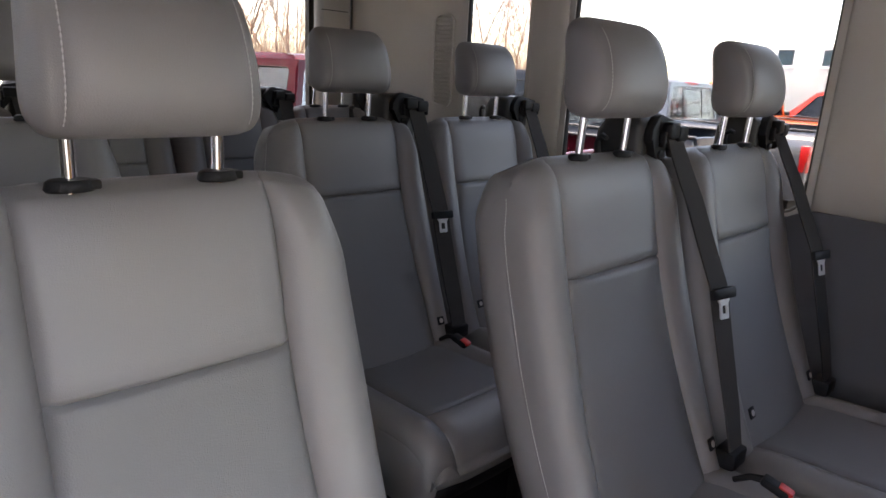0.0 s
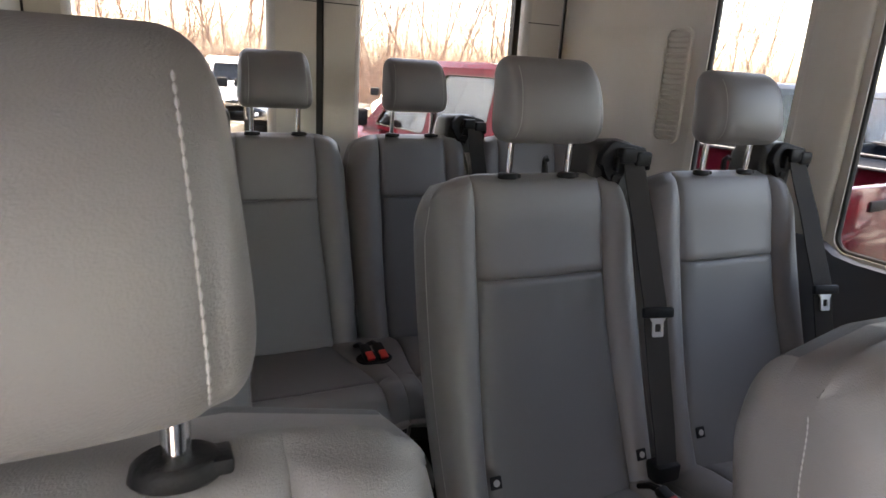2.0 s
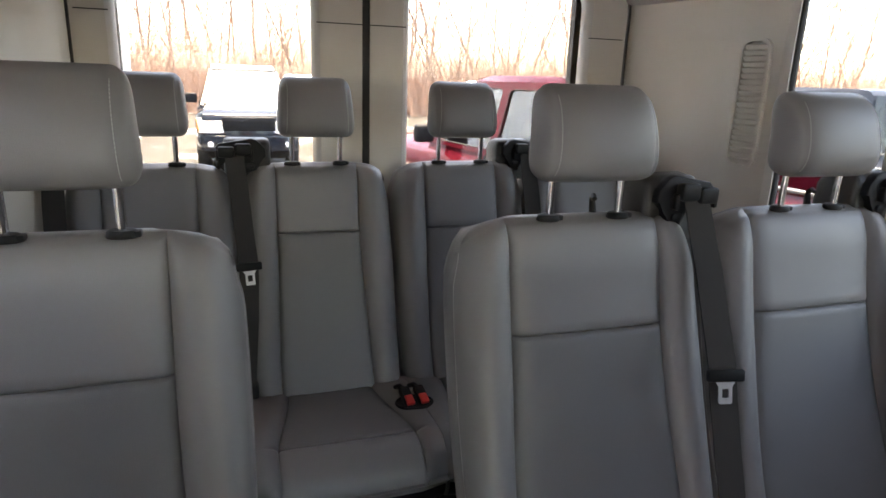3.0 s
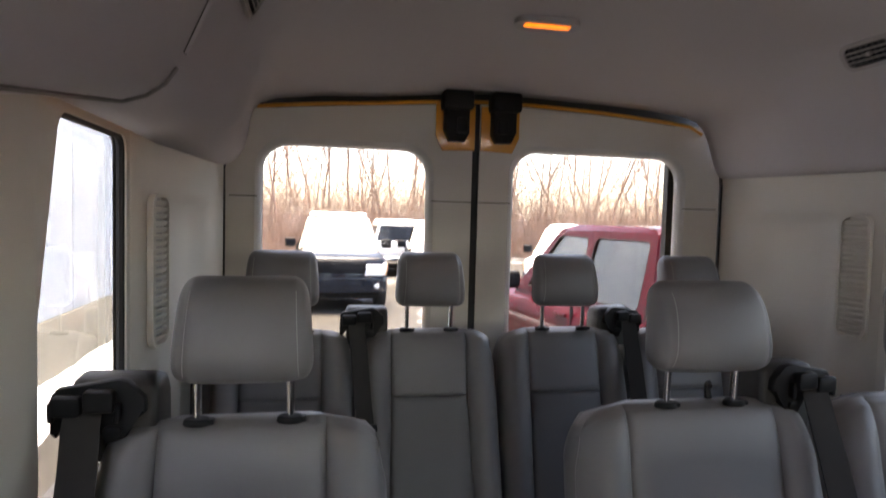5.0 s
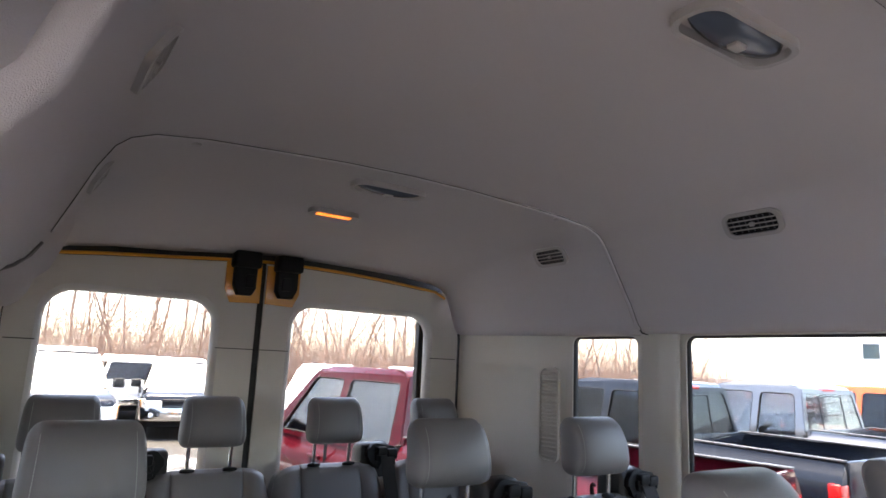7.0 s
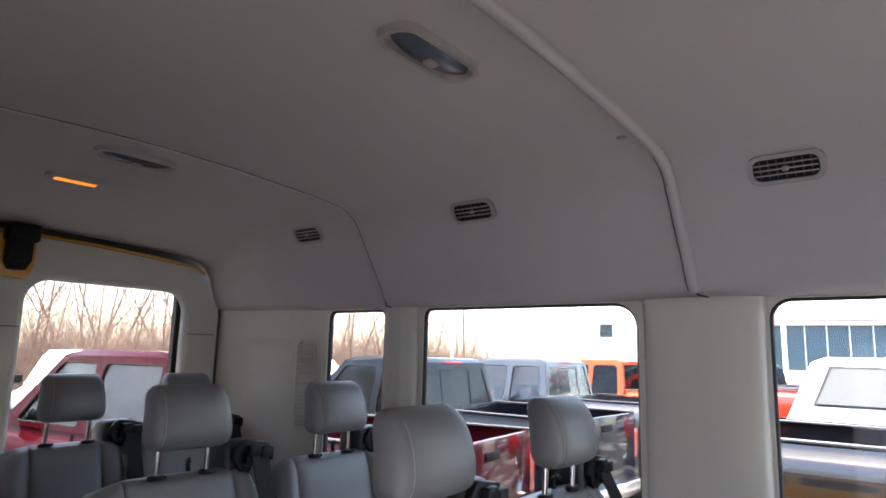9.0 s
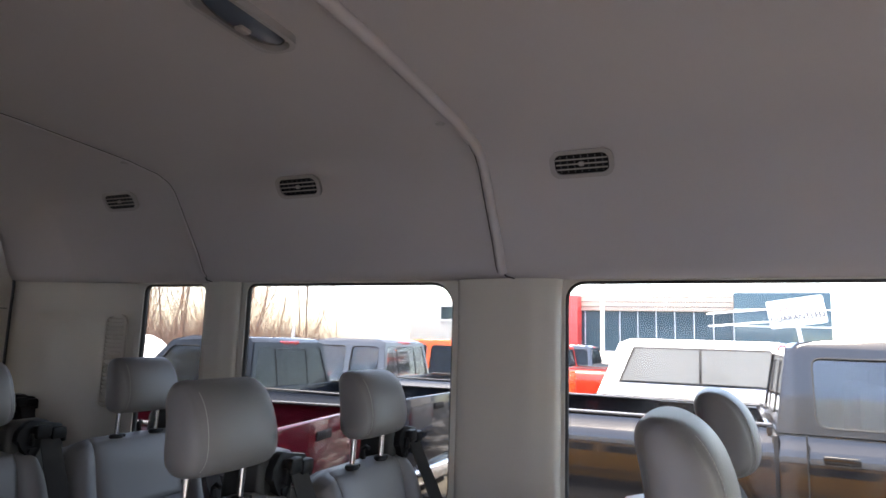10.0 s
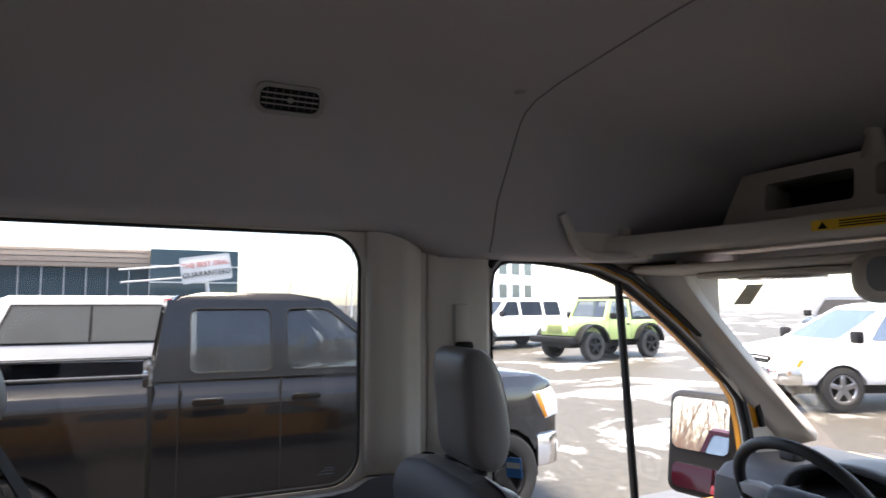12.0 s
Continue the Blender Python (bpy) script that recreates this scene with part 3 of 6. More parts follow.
# ---------- the van: front cabin ----------
FRONT_WIN = [(-0.224, 0.69), (-0.222, 1.400), (-0.232, 1.447), (-0.258, 1.476), (-0.300, 1.486), (-0.383, 1.486), (-0.484, 1.477), (-0.611, 1.457), (-0.722, 1.418), (-0.813, 1.361), (-0.931, 1.277), (-1.054, 1.180), (-1.176, 1.080), (-1.228, 1.019), (-1.253, 0.922), (-1.264, 0.844), (-1.262, 0.69)]
for side, to3d, s in (("east", east, 1), ("west", west, -1)):
    outline = [(-0.165, 0.0), (-0.165, 1.56), (-1.12, 1.56), (-1.12, 1.29), (-1.57, 0.82), (-1.57, 0.0)]
    d = part("front_door_" + side, plate(outline, [FRONT_WIN], 0.05, lambda a, b, q, f=to3d: f(a, b, 0.01 + q)), TRIM, angle=30)
    tagged(d, "closed front door with pale plastic trim", "door", kind="structure")
    part("armrest", box(*sorted((s * (XE - 0.06), s * (XE + 0.02))), -0.95, -0.25, 0.56, 0.65, 0.02), TRIM_DARK, d)
    part("outer_skin", plate([(-0.165, -0.25), (-0.165, 1.56), (-1.12, 1.56), (-1.12, 1.29), (-1.57, 0.82), (-1.57, -0.25)], [FRONT_WIN], 0.02, lambda a, b, q, f=to3d: f(a, b, 0.066 + q)), BODY_YELLOW, d, angle=30)
    w = window_pane("window_6" if s > 0 else "window_7", lambda a, b, q, f=to3d: f(a, b, q), FRONT_WIN, GLASS, 0.013, 0.045)
    part("divider", tube([to3d(-0.700, 1.425, 0.03), to3d(-0.748, 0.69, 0.03)], 0.013, 8), RUBBER, w, "black window divider bar")
    sleeve = [[to3d(y + (0.003 if y < -0.7 else -0.003), z - (0.003 if z > 1.1 else 0.0), d) for y, z in FRONT_WIN + FRONT_WIN[:1]] for d in (0.004, 0.030, 0.052)]
    part("sleeve", sheet(sleeve), RUBBER, w, "black rubber window channel", angle=30)
    # painted frame edge and the rubber round it, following the window's upper edge
    run = FRONT_WIN[2:-2]
    offs = []
    for i, (y, z) in enumerate(run):
        (ya, za), (yb, zb) = run[max(i - 1, 0)], run[min(i + 1, len(run) - 1)]
        l = math.hypot(yb - ya, zb - za)
        offs.append(((zb - za) / l, -(yb - ya) / l))
    wide = [0.002 + 0.015 * smooth01((-0.80 - y) / 0.48) for y, z in run]
    ribbon_rows = [[to3d(y + n[0] * q, z + n[1] * q, d) for (y, z), n, q in zip(run, offs, qs)] for qs, d in (([0.008] * len(run), 0.010), ([0.012 + w for w in wide], 0.004), ([0.014 + w for w in wide], 0.012))]
    jamb = part("trim", sheet(ribbon_rows), BODY_YELLOW, angle=60)
    jamb.modifiers.new("thick", "SOLIDIFY").thickness = 0.003
    tagged(jamb, "yellow painted door frame edge", "trim", kind="structure")
    inner_seal = part("trim", tube([to3d(y + n[0] * (0.022 + w), z + n[1] * (0.022 + w), -0.002) for (y, z), n, w in zip(run, offs, wide)], 0.011, 8), RUBBER)
    tagged(inner_seal, "black rubber door frame seal", "trim", kind="structure")
    # windscreen pillar
    rows = []
    for t in [k / 10 for k in range(11)]:
        y, z = -0.79 - 0.68 * t, 1.468 - 0.60 * t
        wd = 0.050 - 0.004 * t + 0.07 * (1 - t) ** 5
        rows.append([(s * x, y + dy, z + dz) for x, dy, dz in ((XE + 0.02, 0.010 + 0.045 * t, -0.02), (XE - 0.004, 0.040 * t, -0.012), (XE - 0.014, -0.008, -0.004), (XE - 0.016 - wd * 0.4, -0.015, 0.004), (XE - 0.017 - wd * 0.7, -0.024, 0.008), (XE - 0.010 - wd * 0.7, -0.040, 0.03))])
    a = part("pillar_6" if s > 0 else "pillar_7", sheet(rows), TRIM, angle=50)
    a.modifiers.new("thick", "SOLIDIFY").thickness = 0.008
    tagged(a, "pale plastic cover of the windscreen pillar", "pillar", kind="structure")

WS = lambda u, v, d: (u, -0.92 - 0.70 * v, 1.452 - 0.60 * v + d)
wind = thing("window_8", "raked clear windscreen", "window", kind="structure")
pane = part("pane", plate(round_rect(-0.90, 0.90, -0.04, 1.15, 0.03), [], 0.006, WS), GLASS, wind, smooth=False)
pane.visible_shadow = False
STICKER_W = mat("pale_paper", (0.62, 0.62, 0.55), 0.7, tone=0.05)
stick = part("sticker", box(-0.028, 0.028, -0.048, 0.048, -0.0006, 0.0006), STICKER_W, wind, "pale paper sticker inside the windscreen", m=Matrix.Translation((0.742, -1.025, 1.384)) @ Euler((radians(-40), 0, radians(6))).to_matrix().to_4x4(), smooth=False)
for k in range(7):
    part("print_line", box(-0.021, 0.021, -0.0025, 0.0025, -0.0012, -0.0007), TRIM_DARK, stick, m=pose(0, -0.033 + 0.011 * k, 0), smooth=False)

cowl = part("header_rail", sheet([[(x, -0.74 - 0.06 * (1 - (x / 0.9) ** 2) + dy, z) for x in [-0.93 + 0.1860 * k for k in range(11)]] for dy, z in ((0.02, 1.470), (0.0, 1.458), (-0.10, 1.452), (-0.16, 1.462), (-0.22, 1.48))]), TRIM, angle=50)
cowl.modifiers.new("thick", "SOLIDIFY").thickness = 0.01
tagged(cowl, "pale plastic rail above the windscreen", "trim", kind="structure")
visor = thing("sun_visor", "grey folded sun visor under the overhead shelf", "sun visor")
part("visor_board", box(0.28, 0.74, -0.92, -0.80, 1.428, 1.444, 0.006), TRIM, visor)
part("vanity_cover", box(0.40, 0.62, -0.90, -0.83, 1.420, 1.427, 0.003), CHROME, visor, "shiny pale cover")
front_roof = part("ceiling_front", box(-0.95, 0.95, -1.25, -1.10, 1.46, 1.93, 0.0), HEADLINER, smooth=False)
tagged(front_roof, "grey cloth front wall of the roof space above the windscreen", "ceiling", kind="structure")

# overhead shelf
shelf = thing("overhead_shelf", "beige plastic overhead storage shelf above the windscreen", "shelf")
tray = [[(x, -0.50 - 0.20 * (1 - abs(x / 0.9) ** 2.2) + dy, z + 0.012 * (1 - abs(x / 0.9) ** 2)) for x in [-0.86 + 0.086 * k for k in range(21)]] for dy, z in ((0.008, 1.484), (0.014, 1.502), (0.016, 1.524), (0.010, 1.540), (-0.006, 1.544), (-0.016, 1.530), (-0.2, 1.515), (-0.5, 1.52))]
t = part("tray", sheet(tray), TRIM, shelf, angle=50)
t.modifiers.new("thick", "SOLIDIFY").thickness = 0.010
for s in (1, -1):
    part("tray_end", tube([(s * 0.785, -0.362, 1.600), (s * 0.787, -0.383, 1.568), (s * 0.790, -0.403, 1.532), (s * 0.790, -0.428, 1.500), (s * 0.786, -0.470, 1.487), (s * 0.772, -0.545, 1.487), (s * 0.73, -0.58, 1.490)], [0.012, 0.013, 0.014, 0.015, 0.015, 0.014, 0.012], 10), TRIM, shelf, "rounded end of the tray lip")
    part("tray_side", prism([(-0.375, 1.585), (-0.43, 1.490), (-0.70, 1.490), (-0.72, 1.575)], 0.806, 0.812, lambda a, b, d: (s * d, a, b)), TRIM, shelf, smooth=False)
    part("tray_rib", box(*sorted((s * 0.812, s * 0.775)), -0.60, -0.57, 1.49, 1.575, 0.010), TRIM, shelf)
bays = plate([(0.70, 1.555), (0.690, 1.583), (0.625, 1.719), (-0.625, 1.719), (-0.690, 1.583), (-0.70, 1.555)], [round_rect(c - 0.122, c + 0.122, 1.606, 1.682, 0.012) for c in (0.428, 0.134, -0.160, -0.454)], 0.05, lambda a, b, d: (a, -0.86 - d - 0.1 * (b - 1.56), b))
part("bay_front", bays, TRIM, shelf, "beige front with open storage bays", angle=30)
part("bay_sides", box(0.62, 0.645, -1.1, -0.92, 1.55, 1.70), TRIM, shelf, smooth=False)
part("bay_top", box(-0.62, 0.62, -1.1, -0.90, 1.695, 1.713, 0.004), TRIM, shelf)
part("bay_back", box(-0.63, 0.63, -1.08, -1.07, 1.55, 1.70), PLASTIC_BLACK, shelf, smooth=False)
part("bay_floor", box(-0.69, 0.69, -1.08, -0.87, 1.560, 1.590, 0.004), TRIM, shelf)
part("support", tube([(0.262, -0.890, 1.705), (0.262, -0.885, 1.725), (0.256, -0.876, 1.750), (0.262, -0.868, 1.790), (0.288, -0.860, 1.825), (0.320, -0.850, 1.850)], [0.034, 0.026, 0.018, 0.018, 0.024, 0.032], 14), TRIM, shelf, "curved plastic roof bracket")
YELLOW_LABEL = mat("yellow_label", (0.75, 0.48, 0.03), 0.5, tone=0.05)
lab = part("warning_label", box(-0.19, 0.19, -0.0008, 0.0008, -0.0115, 0.0115), YELLOW_LABEL, shelf, "yellow warning label with black print", m=pose(0.084, -0.668, 1.524, 0, 0, 3), smooth=False)
for k in range(3):
    part("print_line", box(-0.13, 0.18, -0.0016, -0.0009, -0.0014, 0.0014), PLASTIC_BLACK, lab, m=Matrix.Rotation(math.pi, 4, "Z") @ pose(0, 0, 0.0055 - 0.0055 * k), smooth=False)
bm = bmesh.new()
tri = [bm.verts.new(p) for p in ((0.154, 0.0016, -0.008), (0.176, 0.0016, -0.008), (0.165, 0.0016, 0.008))]
bm.faces.new(tri)
bmesh.ops.extrude_face_region(bm, geom=bm.faces[:])
part("print_symbol", bm, PLASTIC_BLACK, lab, smooth=False)
pod = thing("overhead_console", "grey overhead console with a dark screen", "console")
part("pod_shell", box(-0.30, 0.275, -0.94, -0.75, 1.355, 1.475, 0.05, 4), TRIM, pod)
part("pod_window", plate(round_rect(-0.21, 0.215, 1.380, 1.455, 0.03), [], 0.004, lambda a, b, d: (a, -0.744 - d, b)), DOME_LENS, pod, "dark glossy screen", angle=30)

nose = part("body_front", box(-0.95, 0.95, -1.78, -1.72, -0.25, 0.80, 0.02), BODY_YELLOW)
tagged(nose, "yellow front end of the van below the windscreen", "body panel", kind="structure")

# dashboard and steering wheel
DASH = mat("dash_black", (0.022, 0.022, 0.024), 0.6, grain=0.5, grain_size=500, tone=0.1)
SILVER = mat("satin_silver", (0.62, 0.63, 0.64), 0.35, 0.45, tone=0.05)
dash = thing("dashboard", "black moulded dashboard with air vents and instrument hood", "dashboard")
prof = [(-1.07, 0.55), (-1.03, 0.70), (-1.05, 0.80), (-1.10, 0.835), (-1.25, 0.845), (-1.55, 0.845), (-1.70, 0.80), (-1.70, 0.45), (-1.15, 0.45)]
part("dash_body", prism(prof, -0.93, 0.93, lambda a, b, d: (d, a, b), 0.02), DASH, dash, angle=40)
hood = [[(0.46 + 0.20 * math.cos(radians(a)), -1.27 + 0.24 * k, 0.83 + (0.085 + 0.012 * k) * math.sin(radians(a))) for a in range(0, 181, 12)] for k in (0, 0.4, 0.8, 1.0)]
h = part("instrument_hood", sheet(hood), DASH, dash, angle=60)
h.modifiers.new("thick", "SOLIDIFY").thickness = 0.015
part("instrument_face", prism([(0.46 + 0.185 * math.cos(radians(a)), 0.828 + 0.08 * math.sin(radians(a))) for a in range(0, 181, 12)], -1.17, -1.18, lambda a, b, d: (a, d, b)), PLASTIC_BLACK, dash, smooth=False)
av = part("dash_vent", plate(round_rect(0.69, 0.80, 0.72, 0.80, 0.02), [round_rect(0.70, 0.79, 0.73, 0.79, 0.014)], 0.02, lambda a, b, d: (a, -1.022 - d, b)), SILVER, dash, angle=30)
for k in range(5):
    part("vent_slat", box(0.70, 0.79, -1.042, -1.032, 0.735 + 0.012 * k, 0.739 + 0.012 * k), DASH, av, smooth=False)
part("pillar_vent", box(0.78, 0.84, -1.31, -1.25, 0.845, 0.88, 0.008), DASH, dash)
sw = thing("steering_wheel", "black leather steering wheel with silver spokes", "steering wheel", m=Matrix.Translation((0.440, -0.835, 0.850)) @ Euler((radians(62), 0, 0)).to_matrix().to_4x4())
circle = [(0.187 * math.cos(2 * math.pi * k / 48), 0.187 * math.sin(2 * math.pi * k / 48), 0) for k in range(48)]
part("rim", ring_tube(circle, 0.0155, 12), DASH, sw, "black leather rim", angle=70)
hub = box(-0.085, 0.085, -0.075, 0.06, -0.055, 0.012, 0.03, 4)
part("hub", hub, DASH, sw, "black airbag cover")
bm = bmesh.new()
bmesh.ops.create_cone(bm, cap_ends=True, segments=24, radius1=0.024, radius2=0.022, depth=0.006)
bm.transform(Matrix.Diagonal((1.3, 0.65, 1, 1)) @ pose(0, 0, 0))
bm.transform(pose(0, 0.005, 0.014))
part("badge", bm, CHROME, sw, "plain chrome oval badge")
for s in (-1, 1):
    part("spoke", prism([(s * 0.075, 0.035), (s * 0.12, 0.045), (s * 0.178, 0.035), (s * 0.180, 0.005), (s * 0.13, -0.005), (s * 0.095, -0.045), (s * 0.075, -0.05)], -0.018, 0.004, lambda a, b, d: (a, b, d), 0.004), SILVER, sw, "silver spoke", angle=40)
    part("switch_pad", box(s * 0.125 - 0.022, s * 0.125 + 0.022, 0.006, 0.034, 0.002, 0.012, 0.006), PLASTIC_BLACK, sw, "black thumb switches")
part("column", tube([(0, 0, -0.03), (0, 0, -0.42)], 0.045, 14), DASH, sw)
part("lower_spoke", box(-0.02, 0.02, -0.185, -0.06, -0.03, -0.012, 0.006), DASH, sw)


# ---------- seats ----------
def back_y(z):
    """Front face of a backrest: it leans to the rear."""
    u = 1.095 - z
    return -0.018 - 0.10 * u - 0.39 * u * abs(u)


HALF = [(0.0, -0.010, "c"), (0.03, -0.010, "c"), (0.06, -0.008, "c"), (0.09, -0.006, "c"), (0.112, -0.003, "c"), (0.1215, 0.001, "c"), (0.125, 0.007, "g"), (0.1285, 0.000, "b"), (0.136, -0.009, "b"), (0.150, -0.016, "b"), (0.165, -0.017, "b"), (0.179, -0.011, "b"), (0.191, 0.003, "b"), (0.199, 0.020, "b"), (0.2035, 0.038, "b"), (0.2030, 0.0425, "g"), (0.2045, 0.047, "s"), (0.206, 0.065, "s"), (0.205, 0.085, "s"), (0.199, 0.102, "s"), (0.185, 0.110, "s"), (0.10, 0.114, "r"), (0.0, 0.114, "r")]


def split(grid, cells):
    """Faces of a grid of points (closed round in its second index) sorted into one bmesh a part by cells(i, j)."""
    out = {}
    n = len(grid[0])
    for i in range(len(grid) - 1):
        for j in range(n):
            key = cells(i, j)
            bm, seen = out.setdefault(key, (bmesh.new(), {}))
            vs = []
            for a, b in ((i, j), (i, (j + 1) % n), (i + 1, (j + 1) % n), (i + 1, j)):
                if (a, b) not in seen:
                    seen[a, b] = bm.verts.new(grid[a][b])
                vs.append(seen[a, b])
            try:
                bm.faces.new(vs)
            except ValueError:
                pass
    return {k: v[0] for k, v in out.items()}


THREAD = mat("pale_thread", (0.32, 0.31, 0.305), 0.8, tone=0.1)


def backrest(seat, z0=0.52, z1=1.098, panel=0.137, outer=0.217, seam=0.928):
    """Backrest with a two-part panel of half width panel between bolsters that reach out to outer."""
    full = [(-x, y, r, -1) for x, y, r in reversed(HALF[1:])] + [(x, y, r, 1) for x, y, r in HALF[:-1]]
    R = 0.075
    zs = [z0, z0 + 0.015] + [z0 + 0.05 + (seam - 0.015 - z0 - 0.05) * k / 12 for k in range(13)] + [seam - 0.006, seam - 0.003, seam, seam + 0.003, seam + 0.007, seam + 0.02, 0.97, 1.0] + [z1 - R + R * math.sin(radians(a)) for a in range(0, 91, 9)]
    grid = []
    for z in zs:
        t = max(0.0, (z - (z1 - R)) / R)
        inset = R * (1 - math.sqrt(max(0.0, 1 - t * t)))
        b = max(0.0, (z0 + 0.05 - z) / 0.05)
        row = []
        for x, y, r, s in full:
            groove = 0.007 * max(0.0, 1 - abs(z - seam) / 0.0045) if abs(x) < 0.124 and y < 0.02 else 0.0
            puff = -0.004 * math.exp(-((z - seam) / 0.05) ** 2) if abs(x) < 0.115 and y < 0.02 else 0.0
            curve = 0.018 * math.sin(math.pi * (z - z0) / (z1 - z0)) * (abs(x) / 0.2) ** 2
            yy = back_y(z) + y + groove + puff - curve * (1 if y < 0.03 else 0)
            yy += (0.058 - y) * (0.42 if y < 0.058 else 0.8) * inset / R
            w = 1 + 0.02 * math.sin(math.pi * (z - z0) / (z1 - z0))
            flare = 1 + 0.10 * smooth01((seam - z) / 0.36)
            sx = abs(x) * panel * flare / 0.125 if abs(x) <= 0.125 else panel * flare + (abs(x) - 0.125) * (outer * w - panel * flare) / 0.081
            u = min(max((sx - 0.92 * panel * flare) / (outer * w - 0.92 * panel * flare), 0.0), 1.0)
            fall = 0.048 * (1 - math.sqrt(max(0.0, 1 - u ** 3.4))) + 0.008 * u
            sx -= 0.010 * smooth01(t) * u
            row.append((math.copysign(sx, x), yy, z - fall * smooth01((z - z1 + 0.24) / 0.24)))
        grid.append(row)
    # the flat top, closed towards the middle line of the row
    last = grid[-1]
    mid_y = sum(p[1] for p in last) / len(last)
    for f, up in ((0.6, 0.004), (0.2, 0.006), (0.0, 0.006)):
        grid.append([(x, mid_y + (y - mid_y) * f, z + up) for x, y, z in last])
    for j, (x, y, r, sd) in enumerate(full):
        if abs(abs(x) - 0.2035) < 1e-6:
            thread = bmesh.new()
            stitches(thread, [Vector(grid[i][j]) + Vector((math.copysign(0.0006, x), -0.0012, 0)) for i in range(2, len(zs) - 2)])
            part("stitching", thread, THREAD, seat, "pale grey stitching", smooth=False)
    seam_row = zs.index(seam)
    names = {"c": "panel", "b": "bolster", "s": "side_panel", "r": "back_panel", "g": "bolster"}

    def cell(i, j):
        a, b = full[j], full[(j + 1) % len(full)]
        r = names[a[2] if a[2] != "g" else b[2]] if a[3] < 0 else names[b[2] if b[2] != "g" else a[2]]
        x = (a[0] + b[0]) / 2
        if i >= len(zs) - 1:
            return ("upper_panel", 0) if abs(x) < 0.124 else ("bolster", 1 if x > 0 else -1)
        if r == "panel":
            return ("upper_panel", 0) if i >= seam_row else ("lower_panel", 0)
        if r == "back_panel":
            return (r, 0)
        return (r, 1 if x > 0 else -1)

    for (name, s), bm in split(grid, cell).items():
        part(name, bm, VINYL_IN if name == "lower_panel" else TRIM_DARK if name == "back_panel" else VINYL, seat, angle=60)


BENCH = [(0.0, 0.0, "c"), (0.05, 0.0, "c"), (0.085, 0.001, "c"), (0.103, 0.000, "c"), (0.107, -0.006, "g"), (0.111, 0.001, "b"), (0.125, 0.007, "b"), (0.150, 0.009, "b"), (0.172, 0.009, "b"), (0.188, 0.008, "b"), (0.2000, 0.007, "b"), (0.2010, 0.005, "s"), (0.2015, -0.06, "s"), (0.2015, -0.12, "s"), (0.195, -0.150, "s"), (0.1, -0.155, "u"), (0.0, -0.155, "u")]


def cushion(seat, wide=1.0, top=0.550, bench=False):
    """Seat cushion: rows of a cross-section from the rear to the front, rounded over in front; a bench's cushions meet edge to edge."""
    half = [(0.0, 0.0, "c"), (0.05, 0.0, "c"), (0.10, 0.003, "c"), (0.128, 0.004, "c"), (0.1325, -0.003, "g"), (0.137, 0.006, "b"), (0.155, 0.015, "b"), (0.175, 0.013, "b"), (0.192, 0.001, "b"), (0.201, -0.016, "b"), (0.2015, -0.021, "g"), (0.204, -0.026, "s"), (0.206, -0.08, "s"), (0.203, -0.14, "s"), (0.19, -0.165, "s"), (0.1, -0.170, "u"), (0.0, -0.170, "u")]
    if bench:
        half = BENCH
    full = [(-x, z, r, -1) for x, z, r in reversed(half[1:])] + [(x, z, r, 1) for x, z, r in half[:-1]]
    y_rear, y_front = -0.165, -0.560
    ys, seam = [], -0.475
    ys = [y_rear, y_rear - 0.02, -0.23, -0.28, -0.33, -0.38, -0.43, -0.46, seam + 0.004, seam, seam - 0.004, -0.487] + [y_front + 0.07 - 0.07 * math.sin(radians(a)) for a in range(10, 91, 10)]
    grid = []
    for y in ys:
        t = max(0.0, (y_front + 0.07 - y) / 0.07)
        fall = 0.075 * (1 - math.sqrt(max(0.0, 1 - t * t)))
        lift = 0.012 * smooth01((-0.25 - y) / 0.3) - 0.018 * smooth01((y + 0.26) / 0.1)
        row = []
        for x, z, r, s in full:
            zz = top + z + lift
            if z > -0.03:
                zz -= fall * 1.0 + (0.006 if abs(y - seam) < 0.002 and abs(x) < 0.13 else 0)
            else:
                zz = top + z + lift * 0.5 - (fall * 0.2 if z > -0.09 else -fall * 0.9)
            sx = x * wide
            if bench:
                sx += math.copysign(0.045 * smooth01((-0.2 - y) / 0.3) * max(0.0, 1 - abs(abs(x) - 0.107) / 0.09), x) if abs(x) < 0.197 else 0.0
            else:
                sx -= math.copysign(min(abs(sx), fall * 0.28 * smooth01((abs(x) - 0.1) / 0.1)), sx)
            row.append((sx, y - 0.012 * (1 - (x / 0.2) ** 2) * smooth01(t), zz))
        grid.append(row)
    last = grid[-1]
    mz = sum(p[2] for p in last) / len(last)
    for f, fy in ((0.7, -0.006), (0.3, -0.009), (0.0, -0.010)):
        grid.append([(x, y + fy, mz + (z - mz) * f) for x, y, z in last])
    si = ys.index(seam)

    def cell(i, j):
        a, b = full[j], full[(j + 1) % len(full)]
        r = a[2] if a[3] < 0 and a[2] != "g" else b[2]
        if r == "g":
            r = "b"
        x = (a[0] + b[0]) / 2
        if i >= len(ys) - 1:
            return ("front_panel", 0)
        if r == "c":
            return ("seat_panel", 0) if i < si else ("front_panel", 0)
        if r == "u":
            return ("seat_pan", 0)
        return ("seat_bolster" if r == "b" else "seat_side", 1 if x > 0 else -1)

    for (name, s), bm in split(grid, cell).items():
        part(name, bm, VINYL_IN if name == "seat_panel" else PLASTIC_BLACK if name == "seat_pan" else VINYL, seat, angle=60)


